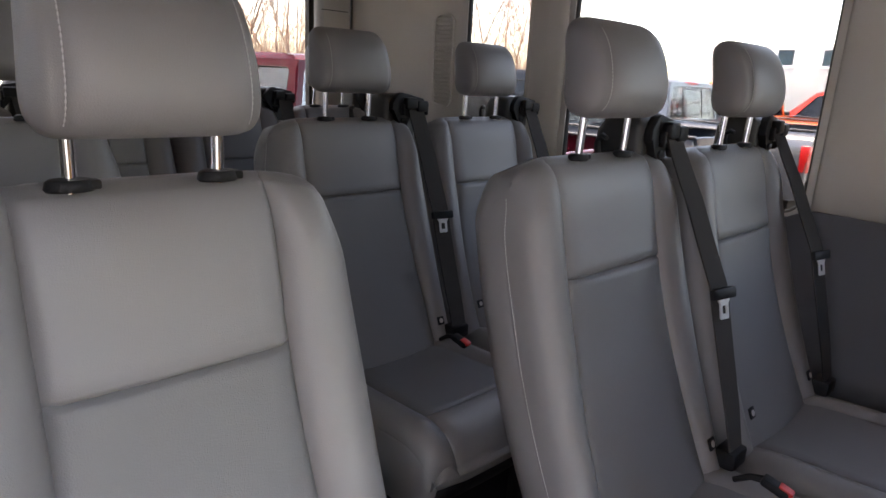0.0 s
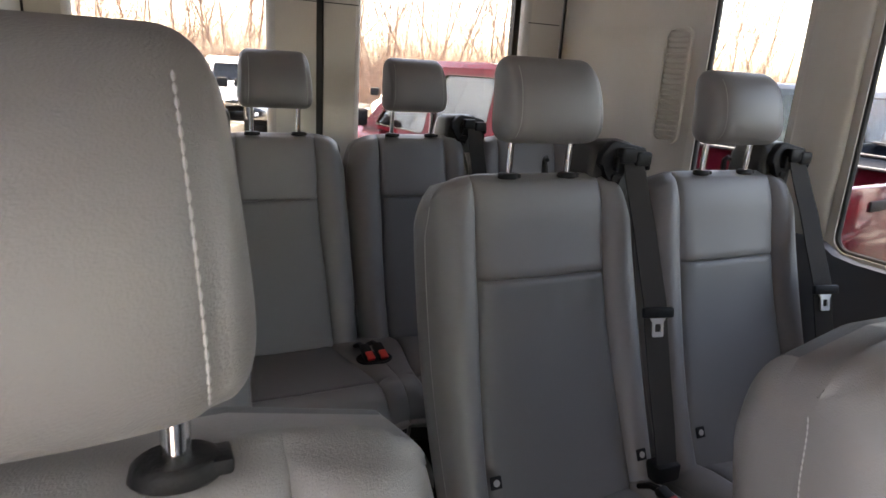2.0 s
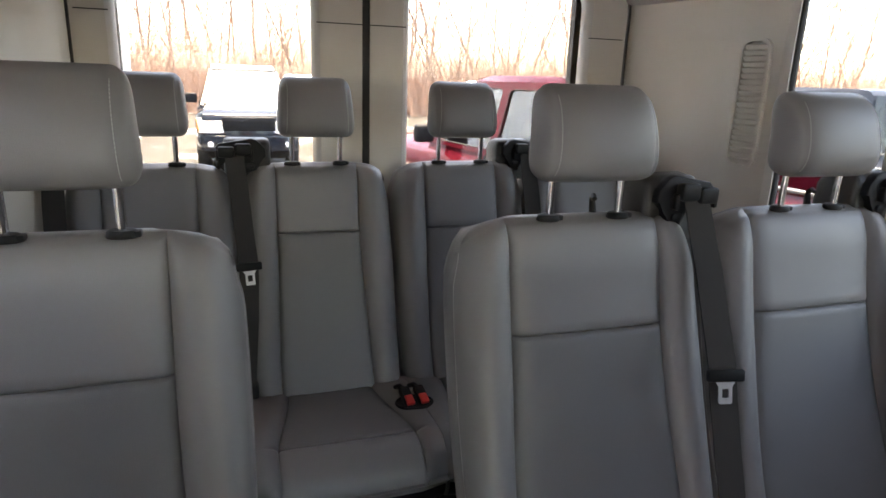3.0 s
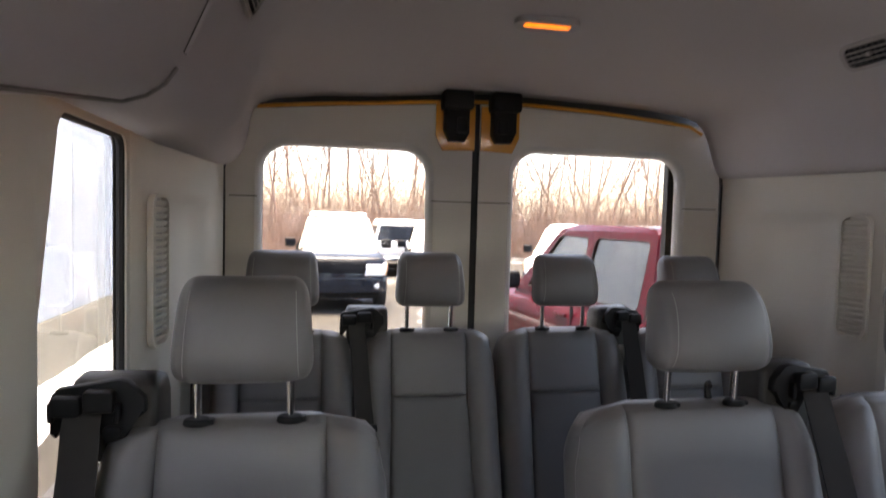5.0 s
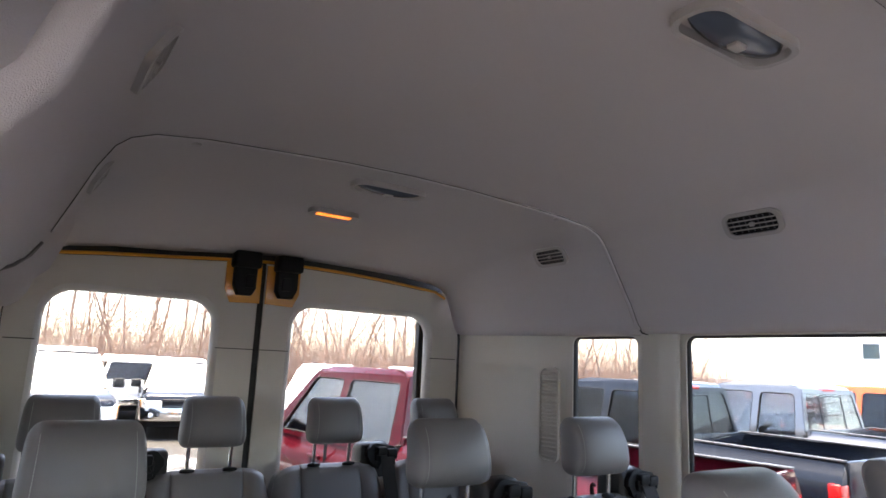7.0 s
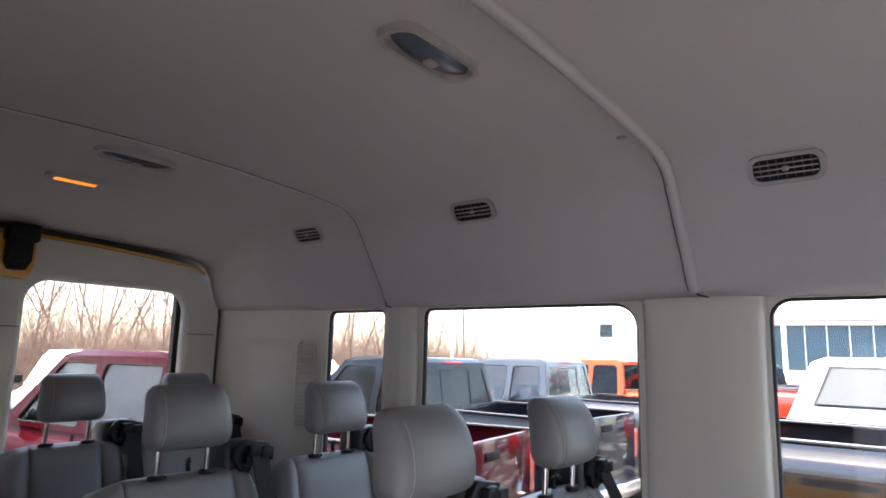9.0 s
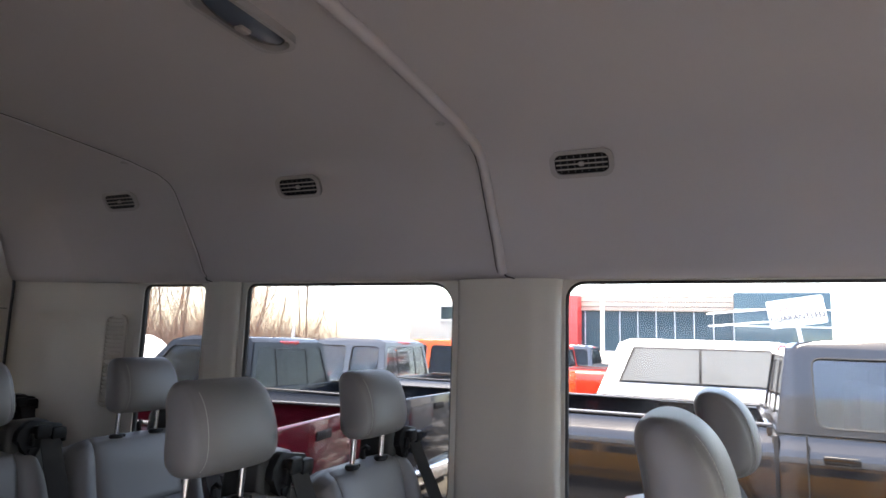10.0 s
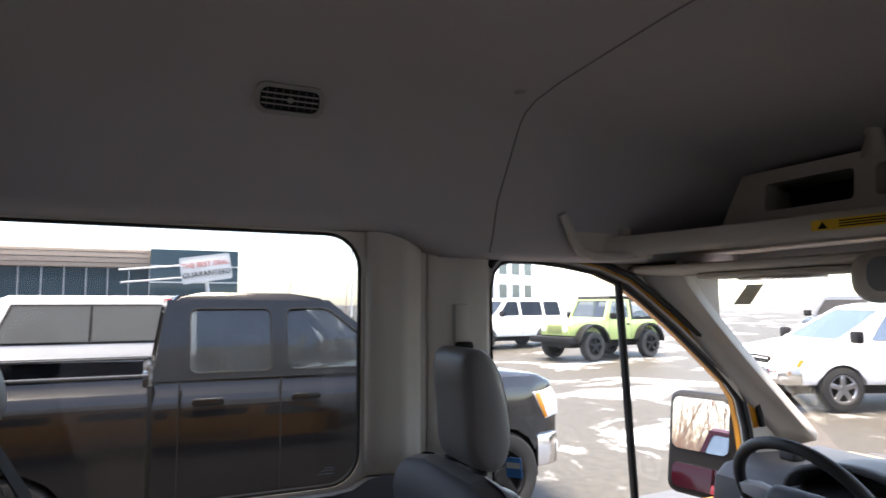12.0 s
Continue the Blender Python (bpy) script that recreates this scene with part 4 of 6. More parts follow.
def stitches(bm, line, step=0.0052, r=0.00075):
    """A sewn thread along a line of points, thick in the stitches and thin between them."""
    pts = [Vector(p) for p in line]
    dist = [0.0]
    for a, b in zip(pts, pts[1:]):
        dist.append(dist[-1] + (b - a).length)
    path, rs, s, k = [], [], step, 0
    while s < dist[-1] - step:
        i = max(j for j in range(len(pts) - 1) if dist[j] <= s)
        path.append(pts[i].lerp(pts[i + 1], min((s - dist[i]) / max(dist[i + 1] - dist[i], 1e-6), 1)))
        rs.append((r, r, r * 0.2)[k % 3])
        s, k = s + step / 3, k + 1
    tube(path, rs, 4, True, bm=bm)


def head_restraint(seat, z0=1.165, w=0.106, h=0.145, d=0.052, y=-0.002, drop=0.0):
    """Padded head restraint: seams near both ends, narrower at the top."""
    nz, nx = 30, 56
    z0, base = z0 - drop, 1.158
    grid = []
    for i in range(nz + 1):
        v = -1 + 2 * i / nz
        v = math.copysign(1 - (1 - abs(v)) ** 2.3, v)
        zz = z0 + h * (v + 1) / 2
        top = (v + 1) / 2
        keep = max(1 - abs(v) ** 3.6, 0.0) ** (1 / 2.6)
        keep_x = max(1 - abs(v) ** 5.0, 0.0) ** (1 / 2.4)
        row = []
        for k in range(nx):
            a = 2 * math.pi * k / nx
            c, s = math.cos(a), math.sin(a)
            px = math.copysign(abs(c) ** 0.42, c)
            py = math.copysign(abs(s) ** 0.62, s)
            x = px * w * (1 - 0.10 * top + 0.02 * (1 - top)) * (0.70 + 0.30 * keep_x)
            yy = py * d * keep * (1.0 - 0.12 * top)
            groove = 0.0038 * math.exp(-((abs(x) - w * 0.80) / 0.0040) ** 2)
            yy *= 1 - groove / max(abs(yy), 0.012)
            yy += 0.012 * keep * (px * px) * (1 if s < 0 else 0.2) + 0.028 * (top - 0.5) - 0.012 * math.sin(math.pi * top)
            row.append((x, y + yy, zz))
        grid.append(row)
    bm = bmesh.new()
    vs = [[bm.verts.new(p) for p in row] for row in grid]
    for p, q in zip(vs, vs[1:]):
        for k in range(nx):
            bm.faces.new((p[k], p[(k + 1) % nx], q[(k + 1) % nx], q[k]))
    bm.faces.new(vs[0][::-1])
    bm.faces.new(vs[-1])
    pad = part("head_restraint", bm, VINYL, seat, angle=70)
    for sx in (-1, 1):
        thread = bmesh.new()
        line = []
        for row in grid[2:-2]:
            front = sorted((p for p in row if p[1] < y and p[0] * sx > 0), key=lambda p: abs(abs(p[0]) - w * 0.785 * (1 - 0.09 * (p[2] - z0) / h)))[:2]
            if len(front) < 2 or not 0.06 * h < front[0][2] - z0 < 0.93 * h:
                continue
            (xa, ya, za), (xb, yb, _) = front
            xt = sx * w * 0.785 * (1 - 0.09 * (za - z0) / h)
            f = 0 if abs(xb - xa) < 1e-6 else min(max((xt - xa) / (xb - xa), 0), 1)
            line.append(Vector((xt, ya + (yb - ya) * f - 0.0006, za)))
        stitches(thread, line)
        part("stitching", thread, THREAD, pad, "pale grey stitching", smooth=False)
    for s in (-1, 1):
        part("post", tube([(s * 0.0635, 0.004, base - 0.062), (s * 0.0635, 0.0, z0 + 0.03)], 0.0062, 12), CHROME, pad, "chrome post")
        bm = bmesh.new()
        bmesh.ops.create_cone(bm, cap_ends=True, segments=20, radius1=0.0190, radius2=0.0165, depth=0.010)
        bmesh.ops.bevel(bm, geom=bm.edges[:], offset=0.002, segments=1, affect="EDGES")
        bm.transform(Matrix.Diagonal((1.1, 0.8, 1, 1)))
        bm.transform(pose(s * 0.0635, 0.004, base - 0.054))
        box(s * 0.0635 + 0.012, s * 0.0635 + 0.0225, -0.005, 0.011, base - 0.058, base - 0.050, 0.002, bm=bm)
        part("bushing", bm, PLASTIC_BLACK, pad, "black plastic bushing")
    return pad


def ribbon(points, width, thick=0.0016):
    """A strap through points, its flat side to the front; points may carry a twist in degrees."""
    bm = bmesh.new()
    rows = []
    for i, p in enumerate(points):
        a = Vector(points[max(i - 1, 0)][:3])
        b = Vector(points[min(i + 1, len(points) - 1)][:3])
        d = (b - a).normalized()
        tw = radians(p[3] if len(p) > 3 else 0)
        across = Vector((math.cos(tw), math.sin(tw), 0))
        across = (across - d * across.dot(d)).normalized()
        n = d.cross(across) * thick
        c = Vector(p[:3])
        rows.append([bm.verts.new(c + across * width / 2 * u + n * v) for u, v in ((-1, -1), (1, -1), (1, 1), (-1, 1))])
    for a, b in zip(rows, rows[1:]):
        for k in range(4):
            bm.faces.new((a[k], a[(k + 1) % 4], b[(k + 1) % 4], b[k]))
    bm.faces.new(rows[0][::-1])
    bm.faces.new(rows[-1])
    return bm


HOUSING = mat("dark_housing_plastic", (0.020, 0.0188, 0.0178), 0.42, grain=0.3, grain_size=700, tone=0.12, spec=0.3)
STEEL = mat("bright_steel", (0.72, 0.72, 0.73), 0.3, 0.6, tone=0.04)


def seat_belt(seat, s):
    """Retractor at the shoulder, strap, tongue and red-buttoned buckle, on the side s."""
    def turned(a, b, d):
        return (s * d, a + 0.10 * (d - 0.19), b)

    block = [(0.012, 1.050), (0.010, 1.150), (0.022, 1.163), (0.060, 1.166), (0.088, 1.158), (0.104, 1.136), (0.108, 1.050)]
    ret = part("belt_retractor", prism(block, 0.116, 0.232, turned, 0.012), HOUSING, seat, "black plastic belt retractor housing", angle=50)
    face = [(0.130, 1.144), (0.150, 1.165), (0.163, 1.169), (0.242, 1.155), (0.250, 1.146), (0.252, 1.094), (0.244, 1.088), (0.232, 1.112), (0.190, 1.112), (0.182, 1.078), (0.153, 1.088), (0.146, 1.110), (0.128, 1.124)]
    part("face_plate", prism(face, -0.006, 0.014, lambda a, b, d: turned(d, b, a), 0.004), PLASTIC_BLACK, ret, "black moulded face plate", angle=40)
    for x0, x1 in ((0.164, 0.204), (0.2052, 0.245)):
        part("belt_guide", prism(round_rect(x0, x1, 1.128 - (x1 - 0.2) * 0.15, 1.158 - (x1 - 0.2) * 0.20, 0.006, 3), -0.026, -0.005, lambda a, b, d: turned(d, b, a), 0.005), PLASTIC_BLACK, ret, "black hood over the belt slot", angle=40)
    for x in (0.159, 0.243):
        part("slot_end", prism(round_rect(x, x + 0.008, 1.112, 1.140, 0.003, 3), -0.018, -0.005, lambda a, b, d: turned(d, b, a), 0.003), PLASTIC_BLACK, ret, angle=40)
    part("button", prism(round_rect(0.158, 0.182, 1.092, 1.106, 0.006, 3), -0.011, -0.005, lambda a, b, d: turned(d, b, a), 0.002), PLASTIC_BLACK, ret, angle=40)
    strap = [(s * 0.205, 0.012, 1.138, s * -4), (s * 0.205, -0.012, 1.132, s * -6), (s * 0.205, -0.024, 1.105, s * -8), (s * 0.200, -0.050, 1.060, s * -10), (s * 0.198, -0.071, 1.024, s * -12), (s * 0.193, -0.108, 0.950, s * -12), (s * 0.187, -0.143, 0.885, s * -12), (s * 0.187, -0.155, 0.840, s * -12), (s * 0.192, -0.178, 0.75, s * -9), (s * 0.200, -0.200, 0.66, s * -6), (s * 0.208, -0.218, 0.575, 0)]
    part("belt_strap", ribbon(strap, 0.046), WEBBING, seat, "black woven belt strap")
    tong = part("belt_tongue", box(-0.031, 0.031, -0.006, 0.006, -0.010, 0.010, 0.004), PLASTIC_BLACK, seat, "black belt tongue head", m=pose(s * 0.186, -0.154, 0.874, -14, 0, s * -12))
    part("tongue_plate", plate([(-0.017, -0.008), (-0.011, -0.018), (-0.011, -0.043), (-0.009, -0.045), (0.009, -0.045), (0.011, -0.043), (0.011, -0.018), (0.017, -0.008)], [round_rect(-0.0060, 0.0060, -0.036, -0.021, 0.002)], 0.003, lambda a, b, d: (a, d - 0.0015, b)), STEEL, tong, "bright steel tongue plate", angle=30)
    part("belt_anchor", box(-0.028, 0.028, -0.02, 0.02, -0.018, 0.018, 0.006), PLASTIC_BLACK, seat, m=pose(s * 0.206, -0.208, 0.572))


def belt_buckle(x, y, z, lean, group="belt buckles", scale=1.0):
    b = thing("belt_buckle", "black belt buckle with a red button lying on the seat", "belt buckle", group, m=pose(x, y, z, lean, 0, 8) @ Matrix.Diagonal((scale, scale, scale, 1)))
    part("housing", box(-0.012, 0.012, -0.038, 0.008, -0.008, 0.009, 0.006), PLASTIC_BLACK, b)
    part("stalk", tube([(0, 0.004, 0), (0, 0.022, -0.010), (0, 0.040, -0.034)], [0.007, 0.006, 0.005], 8), PLASTIC_BLACK, b)
    part("button", box(-0.009, 0.009, -0.042, -0.018, 0.002, 0.0115, 0.003), RED_PLASTIC, b, "red release button")
    return b


def seat_base(seat, bench=False):
    # dark box added under the cushion in place of the shade there
    part("pedestal", box(-0.20 if bench else -0.17, 0.20 if bench else 0.17, -0.46, -0.10, 0.05, 0.40, 0.012), PLASTIC_BLACK, seat, "dark box filling the shade below the seat")
    for s in (-1, 1):
        part("leg", box(s * 0.17 - 0.02, s * 0.17 + 0.02, -0.50, -0.465, 0.0, 0.40, 0.006), PLASTIC_BLACK, seat)
        part("floor_rail", box(s * 0.17 - 0.025, s * 0.17 + 0.025, -0.53, -0.08, 0.0, 0.05, 0.006), PLASTIC_BLACK, seat)


def anchor_tag(seat, x, z):
    t = part("anchor_tag", box(-0.011, 0.011, -0.002, 0.002, -0.011, 0.011, 0.002), PLASTIC_BLACK, seat, "small black child-seat anchor tag", m=pose(x, back_y(z) - 0.024, z, -24))
    bm = bmesh.new()
    bmesh.ops.create_cone(bm, cap_ends=True, segments=14, radius1=0.006, radius2=0.006, depth=0.001)
    bm.transform(pose(0, -0.0027, 0, 90))
    part("symbol", bm, VENT, t, "pale round symbol", smooth=False)


def coat_hook(seat, x):
    """Small curled hook behind the head restraint."""
    part("hook", tube([(x, 0.030, 1.085), (x, 0.036, 1.112), (x - 0.003, 0.034, 1.126), (x - 0.008, 0.022, 1.133), (x - 0.012, 0.012, 1.130)], [0.007, 0.006, 0.005, 0.005, 0.004], 8), PLASTIC_BLACK, seat, "small black plastic hook")


def passenger_seat(belt, panel=0.137, outer=0.217, tags=False, z0=1.165, head=(0.106, 0.145), bench=False, seam=0.928):
    seat = thing("passenger_seat", "grey vinyl van seat with head restraint and black shoulder belt", "seat", "passenger seats")
    backrest(seat, panel=panel, outer=outer, seam=seam)
    cushion(seat, wide=1.005 if bench else max(outer / 0.206, 1.0), bench=bench)
    head_restraint(seat, z0=z0, w=head[0], h=head[1])
    seat_belt(seat, belt)
    seat_base(seat, bench)
    if tags:
        anchor_tag(seat, 0.168, 0.600)
        anchor_tag(seat, -0.146, 0.612)
        coat_hook(seat, 0.035)
    return seat


right_seat = passenger_seat(1, tags=True)
left_seat = passenger_seat(-1, panel=0.115, outer=0.205, head=(0.096, 0.143))
low_seat = passenger_seat(-1, panel=0.111, outer=0.204, z0=1.144, head=(0.0955, 0.140), seam=0.935)
ROWS_Y = (0.916, 1.675, 2.412, 3.238)
right_seat.matrix_basis = pose(0.101, ROWS_Y[1] + 0.010, -0.013)
low_seat.matrix_basis = pose(-0.602, 1.698, -0.005)
left_seat.matrix_basis = pose(-0.626, 2.388, -0.006)
for x, y in ((0.568, ROWS_Y[1] - 0.004), (0.082, ROWS_Y[0] + 0.056), (0.581, ROWS_Y[0] + 0.014), (0.108, ROWS_Y[2]), (0.577, ROWS_Y[2])):
    copy_thing(right_seat, pose(x, y, -0.013))
rear_right = passenger_seat(1, panel=0.108, outer=0.199, z0=1.174, head=(0.100, 0.150), bench=True)
rear_left = passenger_seat(-1, panel=0.108, outer=0.199, z0=1.174, head=(0.100, 0.150), bench=True)
rear_right.matrix_basis = pose(0.192, ROWS_Y[3], -0.035)
rear_left.matrix_basis = pose(-0.212, ROWS_Y[3], -0.035)
copy_thing(rear_right, pose(0.596, ROWS_Y[3], -0.035))
copy_thing(rear_left, pose(-0.619, ROWS_Y[3], -0.035))
WELL_Z = 0.5275
well = thing("buckle_well", "dark oval well in the rear bench cushion holding two buckles", "buckle well", m=pose(-0.030, 2.885, WELL_Z, -2))
part("rim", ring_tube([(0.045 * math.cos(2 * math.pi * k / 28), 0.036 * math.sin(2 * math.pi * k / 28), 0) for k in range(28)], 0.0035), PLASTIC_BLACK, well)
part("bottom", prism([(0.044 * math.cos(2 * math.pi * k / 28), 0.035 * math.sin(2 * math.pi * k / 28)) for k in range(28)], -0.002, 0.0015, lambda a, b, d: (a, b, d)), PLASTIC_BLACK, well, smooth=False)
belt_buckle(-0.050, 2.908, WELL_Z + 0.021, 24, scale=1.15)
belt_buckle(-0.014, 2.908, WELL_Z + 0.021, 24, scale=1.15)
for y in ROWS_Y[:3]:
    belt_buckle(0.236, y - 0.285, 0.584, 18)

# ---------- driver's seat and the belt on its pillar ----------
drv = thing("driver_seat", "grey vinyl driver's seat with a tall head restraint", "seat", m=pose(0.560, 0.050, -0.080))
backrest(drv, panel=0.140, outer=0.230)
cushion(drv, wide=1.15)
head_restraint(drv, z0=1.105, w=0.100, h=0.240, d=0.058)
part("pedestal", box(-0.19, 0.19, -0.55, -0.15, 0.08, 0.40, 0.02), PLASTIC_BLACK, drv)
upper = thing("belt_anchor", "pale plastic belt height adjuster on the door pillar", "belt anchor", m=pose(0.905, -0.112, 1.30))
part("slide", box(-0.008, 0.014, -0.022, 0.022, -0.05, 0.055, 0.006), TRIM, upper)
part("loop", box(-0.026, -0.006, -0.026, 0.026, -0.085, -0.045, 0.008), PLASTIC_BLACK, upper, "black belt loop")
part("belt_strap", ribbon([(-0.018, 0, -0.06, 80), (-0.02, 0.01, -0.25, 85), (-0.01, 0.03, -0.75, 90)], 0.046), WEBBING, upper, "black woven belt strap")
tag = thing("hang_tag", "blue and white paper tag hanging by the driver's door", "tag", m=pose(0.80, -0.208, 0.936, 0, 8, 10))
part("string", tube([(0.0, 0.0, 0.02), (0.07, 0.06, 0.075)], 0.0012, 5), WEBBING, tag)
part("tag_card", box(-0.03, 0.03, -0.001, 0.001, -0.025, 0.025), mat("blue_card", (0.03, 0.22, 0.55), 0.5, tone=0.1), tag, smooth=False)
part("tag_stripe", box(-0.026, 0.026, 0.001, 0.002, -0.002, 0.012), STICKER_W, tag, "white stripe", smooth=False)

# ---------- outside: ground ----------
def ground_z(x, y):
    """The lot: level beside and behind the van, rising gently ahead of it and on the driver's side."""
    return -0.60 + 0.016 * max(0.0, min(x, 40) - 2.0) * smooth01((5.0 - y) / 6.0) + 0.014 * max(0.0, min(-y, 40) - 1)


def ground_material():
    m = bpy.data.materials.new("wet_asphalt_with_snow")
    m.use_nodes = True
    n, l = m.node_tree.nodes, m.node_tree.links
    p = n["Principled BSDF"]
    tc = n.new("ShaderNodeTexCoord")
    snow = n.new("ShaderNodeTexNoise")
    snow.inputs["Scale"].default_value, snow.inputs["Detail"].default_value, snow.inputs["Distortion"].default_value = 0.40, 12.0, 0.5
    snow.inputs["Roughness"].default_value = 0.66
    l.new(tc.outputs["Object"], snow.inputs["Vector"])
    edge = n.new("ShaderNodeValToRGB")
    edge.color_ramp.elements[0].position, edge.color_ramp.elements[1].position = 0.55, 0.62
    l.new(snow.outputs["Fac"], edge.inputs["Fac"])
    grit = n.new("ShaderNodeTexNoise")
    grit.inputs["Scale"].default_value, grit.inputs["Detail"].default_value = 9.0, 8.0
    l.new(tc.outputs["Object"], grit.inputs["Vector"])
    road = n.new("ShaderNodeMix")
    road.data_type = "RGBA"
    road.inputs["A"].default_value, road.inputs["B"].default_value = (0.020, 0.019, 0.018, 1), (0.070, 0.064, 0.054, 1)
    l.new(grit.outputs["Fac"], road.inputs["Factor"])
    white = n.new("ShaderNodeMix")
    white.data_type = "RGBA"
    white.inputs["A"].default_value, white.inputs["B"].default_value = (0.15, 0.145, 0.14, 1), (0.50, 0.51, 0.53, 1)
    l.new(grit.outputs["Fac"], white.inputs["Factor"])
    mix = n.new("ShaderNodeMix")
    mix.data_type = "RGBA"
    l.new(edge.outputs["Color"], mix.inputs["Factor"])
    l.new(road.outputs["Result"], mix.inputs["A"])
    l.new(white.outputs["Result"], mix.inputs["B"])
    l.new(mix.outputs["Result"], p.inputs["Base Color"])
    r = n.new("ShaderNodeMapRange")
    r.inputs["To Min"].default_value, r.inputs["To Max"].default_value = 0.62, 0.90
    l.new(edge.outputs["Color"], r.inputs["Value"])
    l.new(r.outputs[0], p.inputs["Roughness"])
    p.inputs["Specular IOR Level"].default_value = 0.2
    b = n.new("ShaderNodeBump")
    b.inputs["Strength"].default_value, b.inputs["Distance"].default_value = 0.6, 0.05
    l.new(snow.outputs["Fac"], b.inputs["Height"])
    l.new(b.outputs[0], p.inputs["Normal"])
    return m


GROUND = ground_material()
steps = [-400, -200, -100, -60, -40, -30, -24, -20, -17, -14, -12, -10, -8, -6, -5, -4, -3, -2, -1, 0, 1, 2, 3, 4, 5, 6, 8, 10, 12, 15, 20, 25, 30, 40, 60, 100, 200, 400]
ground = part("ground", sheet([[(x, y, ground_z(x, y)) for x in steps] for y in steps]), GROUND, angle=80)
tagged(ground, "wet grey asphalt car lot with patches of trodden snow", "ground", kind="structure")

ASPHALT = mat("wet_asphalt", (0.055, 0.055, 0.058), 0.45, spec=0.25, grain=0.5, grain_size=30, tone=0.35, tone_size=0.6)
# dark strip added to dim reflections and bounce from the snowy ground
dim_strip = part("road", sheet([[(x, y, ground_z(x, y) + 0.004 + (0.0 if abs(x - 1.0) < 3.3 else -0.01)) for x in (-2.6, -2.2, -1.6, 0, 2, 3.6, 4.2, 4.6)] for y in [-7.5 + 0.75 * k + 0.2 * noise.noise((k, 0, 0)) for k in range(20)]]), ASPHALT, angle=80)
tagged(dim_strip, "strip of dark wet asphalt round the van, added to dim light off the snow", "road", kind="structure")

# ---------- vehicles ----------
def paint(name, color, metal=0.3):
    return mat(name, color, 0.12, metal, tone=0.05, tone_size=1.5, spec=0.5)


P_BLACK = mat("black_paint", (0.008, 0.008, 0.009), 0.11, tone=0.05, tone_size=1.5, spec=0.65)
P_NAVY = mat("navy_paint", (0.010, 0.013, 0.019), 0.10, tone=0.05, tone_size=1.5, spec=0.25)
P_RED = mat("dark_red_paint", (0.052, 0.004, 0.008), 0.09, tone=0.05, tone_size=1.5, spec=0.25)
P_BRIGHT_RED = paint("bright_red_paint", (0.55, 0.03, 0.015), 0.0)
# red paint turned orange to stand for its overexposure
P_RED_OVEREXPOSED = paint("overexposed_red_paint", (0.62, 0.10, 0.025), 0.0)
P_SILVER = paint("silver_paint", (0.45, 0.46, 0.48), 0.6)
P_STEEL = paint("steel_grey_paint", (0.13, 0.14, 0.155), 0.5)
P_WHITE = paint("white_paint", (0.80, 0.80, 0.80), 0.0)
P_LIME = paint("lime_paint", (0.34, 0.42, 0.16), 0.0)
P_SLATE = paint("slate_paint", (0.05, 0.06, 0.075))
CAR_GLASS = glass("tinted_car_glass", (0.70, 0.72, 0.72), base=0.06)
CAR_GLASS_DARK = glass("dark_car_glass", (0.26, 0.28, 0.29), base=0.03)
# opaque grey stands for the light seen through the cap windows
CAP_GLASS = mat("grey_cap_window", (0.10, 0.10, 0.09), 0.10, tone=0.06, tone_size=1.0, even=True)
CAR_GLASS_BRIGHT = glass("reflecting_car_glass", (0.40, 0.42, 0.42), base=0.20)
CAR_DARK = mat("dark_cabin", (0.03, 0.03, 0.032), 0.8, tone=0.2)
TYRE = mat("tyre_rubber", (0.018, 0.018, 0.018), 0.85, grain=0.4, grain_size=60, tone=0.2)
ALLOY = mat("alloy_rim", (0.5, 0.5, 0.52), 0.3, 0.9, tone=0.08)
TAIL = mat("red_lens", (0.45, 0.01, 0.01), 0.2, tone=0.1, coat=0.5)
LAMP_CLEAR = mat("clear_lens", (0.75, 0.77, 0.78), 0.12, tone=0.06, coat=0.6)
SNOW = mat("snow", (0.86, 0.88, 0.90), 0.85, grain=0.8, grain_size=25, tone=0.04)
LAMP_AMBER = mat("amber_lens", (0.6, 0.22, 0.02), 0.25, tone=0.05)
BED_RAIL = mat("bed_rail_grey", (0.05, 0.05, 0.052), 0.5, grain=0.3, grain_size=200, tone=0.1)
WHEELS = {}


